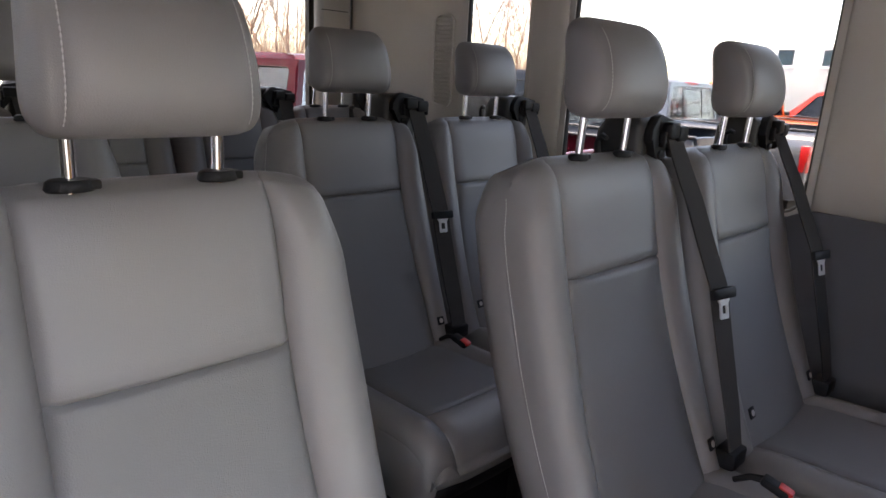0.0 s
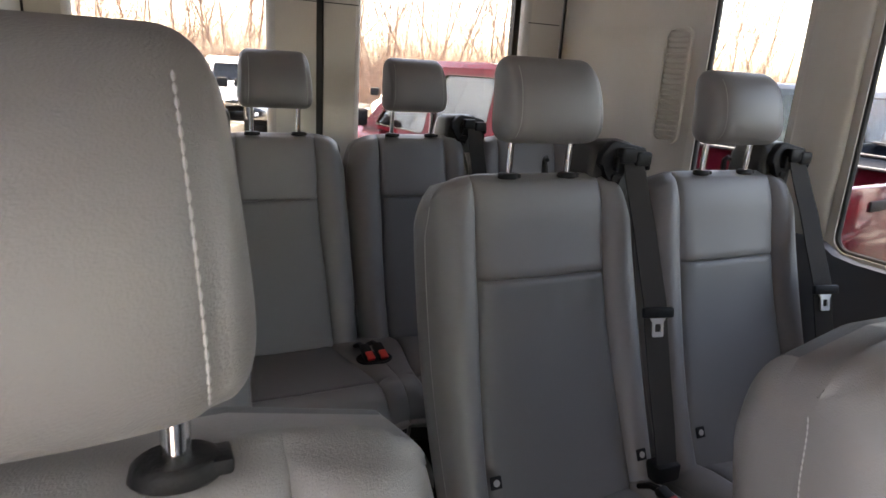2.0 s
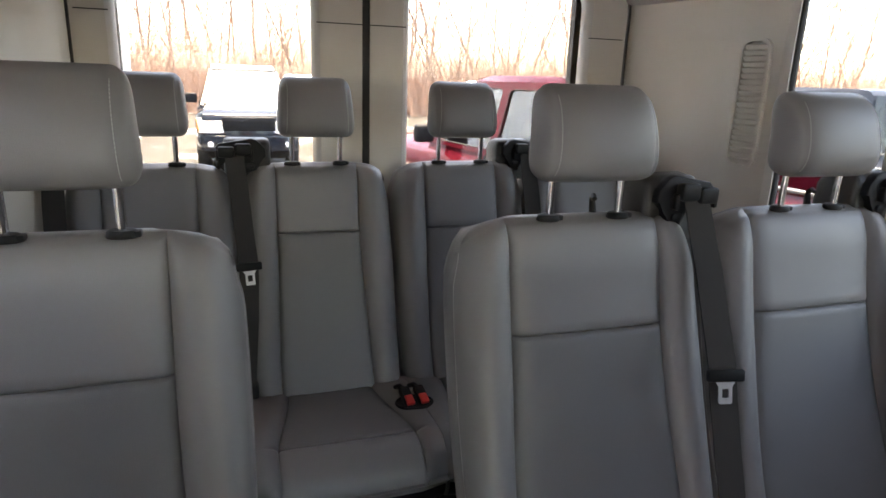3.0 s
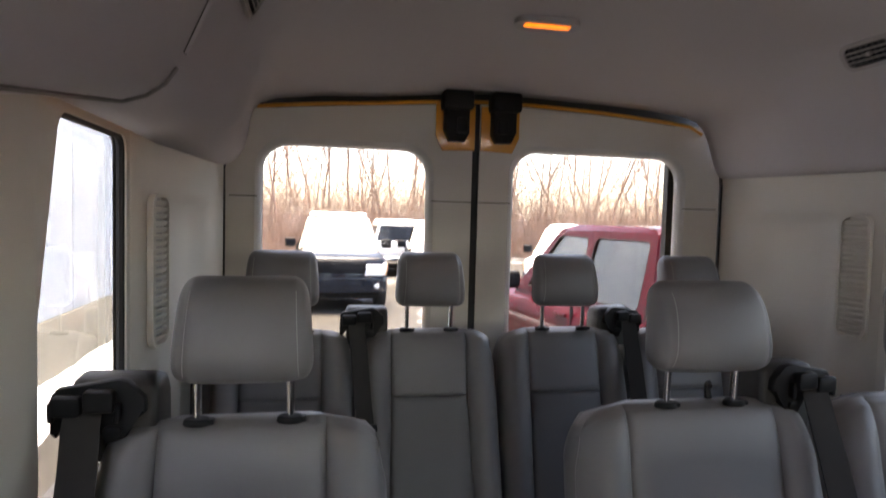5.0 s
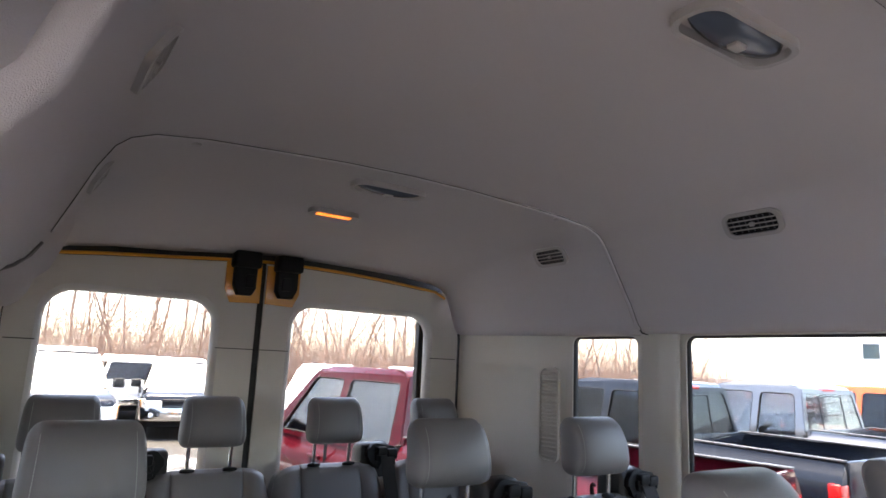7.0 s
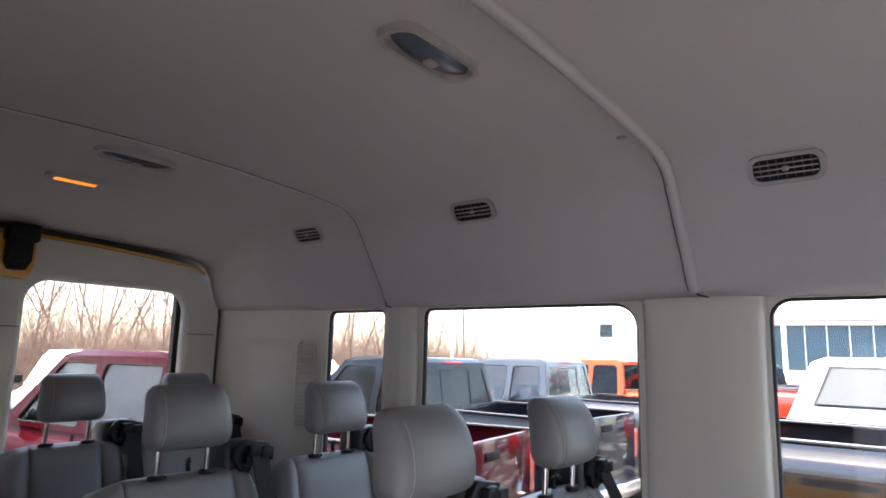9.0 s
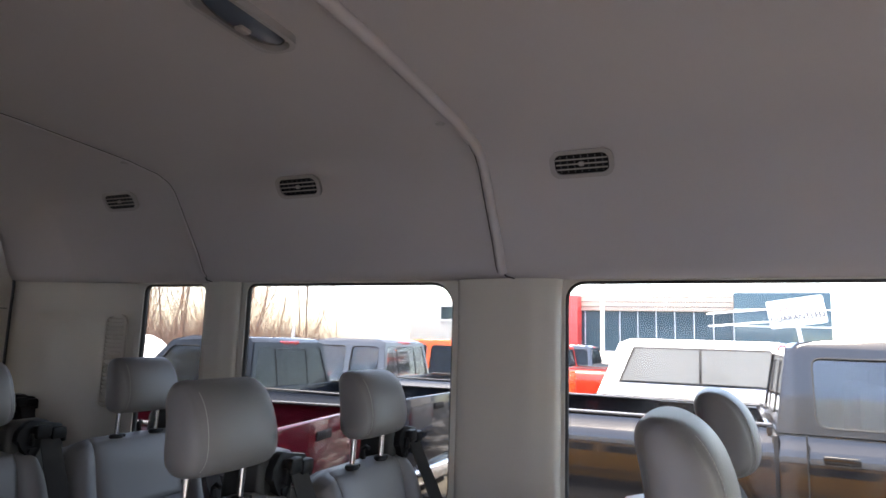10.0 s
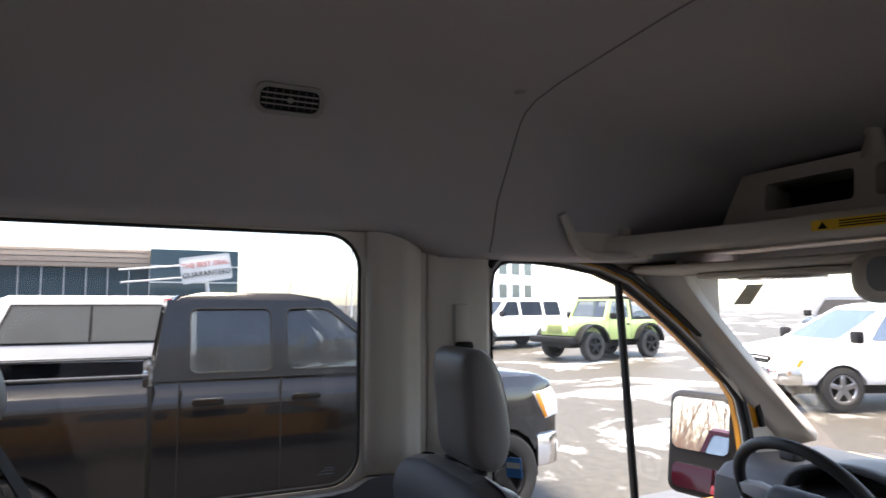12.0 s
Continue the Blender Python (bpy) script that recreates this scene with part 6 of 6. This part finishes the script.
vehicle("pickup_truck", "red pickup with an open bed, coloured orange-red for overexposure", "pickup truck", P_RED_OVEREXPOSED, at_ground(12.4, 6.85, 0), height=1.97)
vehicle("pickup_truck", "bright red pickup with an open bed", "pickup truck", P_BRIGHT_RED, at_ground(15.9, 5.5, 0))
vehicle("pickup_truck", "slate grey pickup with an open bed", "pickup truck", P_SLATE, at_ground(19.2, 5.4, 0))
# behind the van
vehicle("pickup_truck", "dark slate pickup facing the van with snow on its windscreen", "pickup truck", P_NAVY, at_ground(-0.03, 17.0, 180), snow=True, chrome=False)
SUV = dict(kind="suv", length=4.75, width=1.88, height=1.75, belt=1.08, hood=1.05, wheel_r=0.36, axles=(1.40, -1.40), cab=(-2.30, -1.95, 0.35, 1.10), front=2.35, windows=((-1.95, -1.20), (-1.10, -0.15), (-0.05, 0.85)))
vehicle("suv", "white snow-covered SUV parked at the edge of the lot", "SUV", P_WHITE, at_ground(2.1, 24.0, 0), snow=True, **SUV)
vehicle("suv", "dark SUV with snow on its roof", "SUV", P_BLACK, at_ground(2.9, 19.5, 172), snow=True, **SUV)
vehicle("suv", "white snow-covered SUV behind the red pickup", "SUV", P_WHITE, at_ground(6.2, 17.5, 150), snow=True, **SUV)
vehicle("suv", "white snow-covered SUV behind the red pickup", "SUV", P_WHITE, at_ground(9.6, 17.8, 170), snow=True, **SUV)
vehicle("suv", "white snow-covered SUV behind the red pickup", "SUV", P_WHITE, at_ground(13.0, 17.0, 175), snow=True, **SUV)
# along the showroom
for x, y, color, turn in ((25.6, 7.3, P_SLATE, 92), (25.2, 4.9, P_BLACK, 88), (25.5, 2.6, P_NAVY, 91), (25.3, 0.2, P_SILVER, 90)):
    vehicle("suv", "parked SUV in front of the showroom glass", "SUV", color, at_ground(x, y, turn), **SUV)
# ahead of the van
off_roader(at_ground(14.87, -11.85, 9))
vehicle("suv", "white SUV parked behind the green off-roader", "SUV", P_WHITE, at_ground(19.30, -11.10, 6), **SUV)
vehicle("suv", "white SUV parked behind the green off-roader", "SUV", P_WHITE, at_ground(22.64, -10.12, 6), **SUV)
vehicle("minivan", "white minivan facing across the lot", "minivan", P_WHITE, at_ground(6.33, -11.25, -23.6), **{**SUV, "hood": 1.0, "cab": (-2.30, -2.1, 0.30, 1.45), "pane": CAR_GLASS_BRIGHT})
vehicle("suv", "slate grey SUV with a chrome front bumper", "SUV", P_SLATE, at_ground(3.60, -11.13, -15.6), **SUV)
vehicle("suv", "dark SUV far across the lot", "SUV", P_SLATE, at_ground(12.77, -20.48, 18), **SUV)
vehicle("suv", "white SUV far across the lot", "SUV", P_WHITE, at_ground(8.20, -22.32, 18), **SUV)

# ---------- the van's door mirror ----------
MIRROR_GLASS = mat("mirror_glass", (0.80, 0.81, 0.82), 0.005, 1.0, tone=0.02, even=True)
mir = thing("door_mirror", "tall black door mirror with two mirror glasses", "door mirror", m=pose(1.182, -1.305, 0.818, 7.5, 0, 12))
part("shell", box(-0.135, 0.175, -0.115, 0.02, -0.205, 0.195, 0.045, 4), PLASTIC_BLACK, mir)
part("main_glass", plate(round_rect(-0.095, 0.140, -0.030, 0.168, 0.03), [], 0.004, lambda a, b, d: (a, 0.024 - d, b)), MIRROR_GLASS, mir, "flat mirror glass", angle=30)
part("wide_glass", plate(round_rect(-0.090, 0.135, -0.175, -0.085, 0.025), [], 0.004, lambda a, b, d: (a, 0.024 - d, b)), MIRROR_GLASS, mir, "small wide-angle mirror glass", angle=30)
part("mirror_arm", box(-0.25, -0.10, -0.10, -0.02, -0.17, -0.05, 0.025), PLASTIC_BLACK, mir)

# ---------- buildings ----------
CONCRETE = mat("stained_concrete", (0.21, 0.19, 0.145), 0.9, grain=0.6, grain_size=12, tone=0.3, tone_size=1.2)
WHITE_SIDING = mat("white_siding", (0.53, 0.555, 0.565), 0.6, tone=0.04, tone_size=0.6)
CLADDING = mat("tan_cladding", (0.48, 0.38, 0.31), 0.6, tone=0.06)
GREY_CLAD = mat("grey_cladding", (0.50, 0.49, 0.46), 0.6, tone=0.06)
RED_PANEL = mat("red_panel", (0.60, 0.045, 0.04), 0.45, tone=0.05)
SHOP_GLASS = mat("shop_glass", (0.03, 0.06, 0.075), 0.06, tone=0.1, tone_size=0.7, even=True)
# ahead of y = 7.5 the wall is unseen, added to block daylight
hall = thing("warehouse", "white-clad warehouse wall on a stained concrete footing, lengthened out of view to block daylight", "building")
part("footing", box(-3.9, -3.37, -7.58, 26, -0.7, 0.14, 0.02), CONCRETE, hall, "stained concrete footing")
for k in range(29):
    part("wall_panel", box(-3.9, -3.40, -7.58 + 1.16 * k, -7.58 + 1.16 * (k + 1) - 0.012, 0.14, 5.5, 0.01), WHITE_SIDING, hall)
part("downpipe", box(-3.42, -3.34, 11.2, 11.32, -0.5, 5.4, 0.02), P_WHITE, hall, "white downpipe")
bank = part("snow_bank", sheet([[(x, y, -0.66 + 0.16 * smooth01((-2.4 - x) / 0.9) + 0.05 * noise.noise((x * 2, y * 2, 0)) * smooth01((-1.9 - x) / 0.5)) for x in [-3.5 + 0.12 * k for k in range(15)]] for y in [6.0 + 0.25 * k for k in range(81)]]), SNOW, angle=80)
tagged(bank, "low bank of snow along the warehouse wall", "snow", kind="stuff")

show = thing("showroom", "low dealership showroom with tan cladding, red entrance panel and glass front", "building", m=pose(0, -0.68, 0))
BX = 31.0
gz = ground_z(BX, 0) - 0.3
part("grey_wing", box(BX, BX + 10, 10.6, 17.6, gz, 3.3, 0.03), GREY_CLAD, show, "grey clad wing")
part("tan_wall", box(BX + 0.4, BX + 10, 1.2, 8.3, 3.02, 3.85, 0.03), CLADDING, show, "tan clad fascia")
for k in range(3):
    part("fascia_groove", box(BX + 0.385, BX + 0.41, 1.3, 8.2, 3.22 + 0.24 * k, 3.24 + 0.24 * k), RUBBER, show, smooth=False)
part("glass_front", box(BX + 0.6, BX + 0.9, 1.0, 8.3, gz, 3.02), SHOP_GLASS, show, "dark shop glass", smooth=False)
for k in range(9):
    part("mullion", box(BX + 0.55, BX + 0.60, 1.2 + 0.85 * k, 1.235 + 0.85 * k, gz, 3.02), SILVER, show, smooth=False)
part("red_portal", box(BX - 0.4, BX + 2, 8.2, 10.65, gz, 3.74, 0.03), RED_PANEL, show, "bright red entrance portal")
bm = bmesh.new()
bmesh.ops.create_cone(bm, cap_ends=True, segments=32, radius1=0.30, radius2=0.30, depth=0.06)
bm.transform(pose(BX - 0.43, 9.2, 3.05, 0, 90, 0))
part("round_emblem", bm, SILVER, show, "plain round silver emblem", smooth=False)
part("corner_tower", box(BX + 0.2, BX + 8, -2.65, 1.2, gz, 3.90, 0.03), SHOP_GLASS, show, "dark glass corner tower")
for k in range(3):
    part("tower_band", box(BX + 0.15, BX + 0.2, -2.65, 1.2, 1.6 + 0.75 * k, 1.66 + 0.75 * k), SILVER, show, smooth=False)
for a, b in ((10.9, 11.6), (12.8, 13.5), (15.0, 15.7)):
    w = part("window", box(BX - 0.02, BX + 0.05, a, b, 2.45, 3.12, 0.01), SHOP_GLASS, show, "tall narrow window", smooth=False)
    part("window_frame", plate([(a - 0.12, 2.35), (b + 0.12, 2.35), (b + 0.12, 3.22), (a - 0.12, 3.22)], [[(a, 2.45), (b, 2.45), (b, 3.12), (a, 3.12)]], 0.06, lambda p, q, d: (BX - 0.05 + d, p, q)), P_WHITE, w, angle=30)
board = thing("billboard", "white sign board with red and black lettering on two arms", "sign")
board.matrix_basis = Matrix.Translation((22.0, -1.14, 2.56)) @ Euler((0, radians(0), radians(-82))).to_matrix().to_4x4() @ pose(0, 0, 0, 0, -9, 0)
part("panel", box(-0.80, 0.80, -0.04, 0.04, -0.42, 0.42, 0.02), P_WHITE, board)
part("border", plate(round_rect(-0.82, 0.82, -0.44, 0.44, 0.08), [round_rect(-0.77, 0.77, -0.39, 0.39, 0.06)], 0.02, lambda a, b, d: (a, -0.055 + d, b)), SILVER, board, angle=30)


def lettering(text, size, x, z, material, parent, y=-0.06):
    c = bpy.data.curves.new("lettering", "FONT")
    c.body, c.size, c.align_x, c.extrude = text, size, "CENTER", 0.004
    c.materials.append(material)
    ob = new("lettering", c)
    ob.matrix_basis = pose(x, y, z, 90, 0, 0)
    ob.parent = parent
    return ob


lettering("THE BEST DEAL", 0.22, 0.0, 0.08, RED_PANEL, board)
lettering("GUARANTEED", 0.24, 0.0, -0.24, PLASTIC_BLACK, board)
for z in (-0.2, 0.2):
    part("sign_arm", tube([(-0.8, 0.06, z), (-2.6, 0.06, z + 0.1)], 0.03, 8), P_WHITE, board)
part("sign_post", tube([(0.0, 0.15, -2.9), (0.0, 0.15, 0.4)], 0.06, 10), P_WHITE, board)


def light_pole(x, y, h, r=0.09):
    p = thing("lamp_post", "tall white lot lamp post", "lamp post", "lot lamp posts", m=pose(x, y, ground_z(x, y)))
    part("pole", tube([(0, 0, 0), (0, 0, h)], [r, r * 0.75], 10), P_WHITE, p)
    part("lamp_head", box(-0.35, 0.35, -0.14, 0.14, h - 0.05, h + 0.1, 0.04), SILVER, p)
    part("pole_base", tube([(0, 0, -0.2), (0, 0, 0.6)], r * 2.6, 12), CONCRETE, p, "concrete base")


light_pole(25.11, 5.37, 9)
light_pole(26.0, 21.0, 7.0)
light_pole(17.78, -9.42, 9)
light_pole(33.77, -9.78, 9, 0.06)

far = thing("office_block", "pale office block across the road with a blue sign", "building", m=pose(61.0, -28.1, 0.5, 0, 0, 26))
part("block_wall", box(-1, 1, -18, 4, 0, 7.5), P_WHITE, far, smooth=False)
for k in range(7):
    for q in range(2):
        part("window", box(-1.06, -0.98, -16.5 + 2.8 * k, -14.9 + 2.8 * k, 1.2 + 3.2 * q, 3.2 + 3.2 * q), SHOP_GLASS, far, smooth=False)
part("blue_sign", box(-1.3, -1.1, 2.2, 3.9, 3.5, 7.0), mat("blue_panel", (0.02, 0.18, 0.5), 0.5), far, smooth=False)

# ---------- bare trees ----------
BARK = mat("bare_wood", (0.29, 0.19, 0.145), 0.9, tone=0.3, tone_size=0.4)
TWIG = mat("red_twigs", (0.36, 0.225, 0.16), 0.9, tone=0.25, tone_size=0.15)


def twig_mesh(bm, p, d, length, r, depth, rng, sides=4):
    """A limb with side branches, as tapered bars."""
    pts, q, dirn = [p.copy()], p.copy(), d.copy()
    n = 3
    for k in range(n):
        dirn = (dirn + Vector((rng.uniform(-.22, .22), rng.uniform(-.22, .22), rng.uniform(-.05, .2)))).normalized()
        q = q + dirn * length / n
        pts.append(q.copy())
    tube(pts, [r, r * 0.75, r * 0.5, r * 0.2], sides, False, bm=bm)
    if depth > 0:
        for k in range(rng.randint(3, 5)):
            t = rng.uniform(0.3, 0.98) * n
            i = min(int(t), n - 1)
            at = pts[i].lerp(pts[i + 1], t - i)
            a = rng.uniform(0, 6.283)
            nd = (dirn * 0.9 + Vector((math.cos(a), math.sin(a), rng.uniform(0.0, 0.5))) * 0.8).normalized()
            twig_mesh(bm, at, nd, length * rng.uniform(0.4, 0.65), r * 0.5, depth - 1, rng, 3)


rng = random.Random(7)
TREES = []
for k in range(5):
    bm = bmesh.new()
    h = rng.uniform(8, 12)
    twig_mesh(bm, Vector((0, 0, -0.3)), Vector((rng.uniform(-0.12, 0.12), rng.uniform(-0.12, 0.12), 1)).normalized(), h, 0.075, 4, rng, 6)
    me = mesh_of("bare_tree", bm)
    me.materials.append(BARK)
    TREES.append(me)
for k in range(150):
    a = k / 149
    x = -14 + 55 * a + rng.uniform(-1.5, 1.5)
    y = 33 + rng.uniform(0, 10) - 6 * smooth01((x - 20) / 30)
    t = thing("bare_tree", "bare leafless tree at the edge of the lot", "tree", "trees behind the lot", m=pose(x, y, ground_z(x, 20) - 0.2, 0, 0, rng.uniform(0, 360)))
    s = rng.uniform(0.6, 1.15)
    part("trunk_and_limbs", TREES[k % 5], BARK, t, m=Matrix.Diagonal((s, s, s, 1)))
for x, y in ((45, -3), (48, -9), (52, 2), (40, -14), (56, -16), (50, 26), (44, 20), (47, 32)):
    t = thing("bare_tree", "bare leafless tree beyond the lot", "tree", "trees beyond the lot", m=pose(x, y, ground_z(x, y) - 0.05, 0, 0, rng.uniform(0, 360)))
    part("trunk_and_limbs", TREES[rng.randint(0, 4)], BARK, t, m=Matrix.Diagonal((0.6, 0.6, 0.6, 1)))
bm = bmesh.new()
for k in range(24000):
    x = rng.uniform(-16, 64)
    y = 31 + rng.uniform(0, 9) - 6 * smooth01((x - 20) / 30)
    z = ground_z(x, 20) - 0.2
    h = rng.uniform(1.6, 4.0) + 5.0 * rng.random() ** 2
    if x > 41:
        h = rng.uniform(1.2, 2.8)
    lean = Vector((rng.uniform(-0.8, 0.8), rng.uniform(-0.45, 0.45), 1)) * h * 0.8
    p = Vector((x, y, z))
    a = bm.verts.new(p + Vector((0.013, 0, 0)))
    b = bm.verts.new(p - Vector((0.013, 0, 0)))
    c = bm.verts.new(p + Vector((0, 0.013, 0)))
    d = bm.verts.new(p + lean)
    for f in ((a, b, d), (b, c, d), (c, a, d)):
        bm.faces.new(f)
for k in range(105000):
    x = rng.uniform(-16, 42)
    p = Vector((x, 33 + rng.uniform(0, 8) - 6 * smooth01((x - 20) / 30), ground_z(x, 20) + 8.5 * rng.random() ** 1.15))
    d = Vector((rng.uniform(-1, 1), rng.uniform(-0.5, 0.5), rng.uniform(-0.5, 0.9))) * rng.uniform(0.4, 1.1)
    a, b, c, e = (bm.verts.new(q) for q in (p + Vector((0.012, 0, 0)), p - Vector((0.006, 0.010, 0)), p + Vector((-0.006, 0.010, 0)), p + d))
    for f in ((a, b, e), (b, c, e), (c, a, e)):
        bm.faces.new(f)
brush = part("brushwood", bm, TWIG, smooth=False)
tagged(brush, "dense reddish winter brushwood below the trees", "brushwood", kind="stuff")
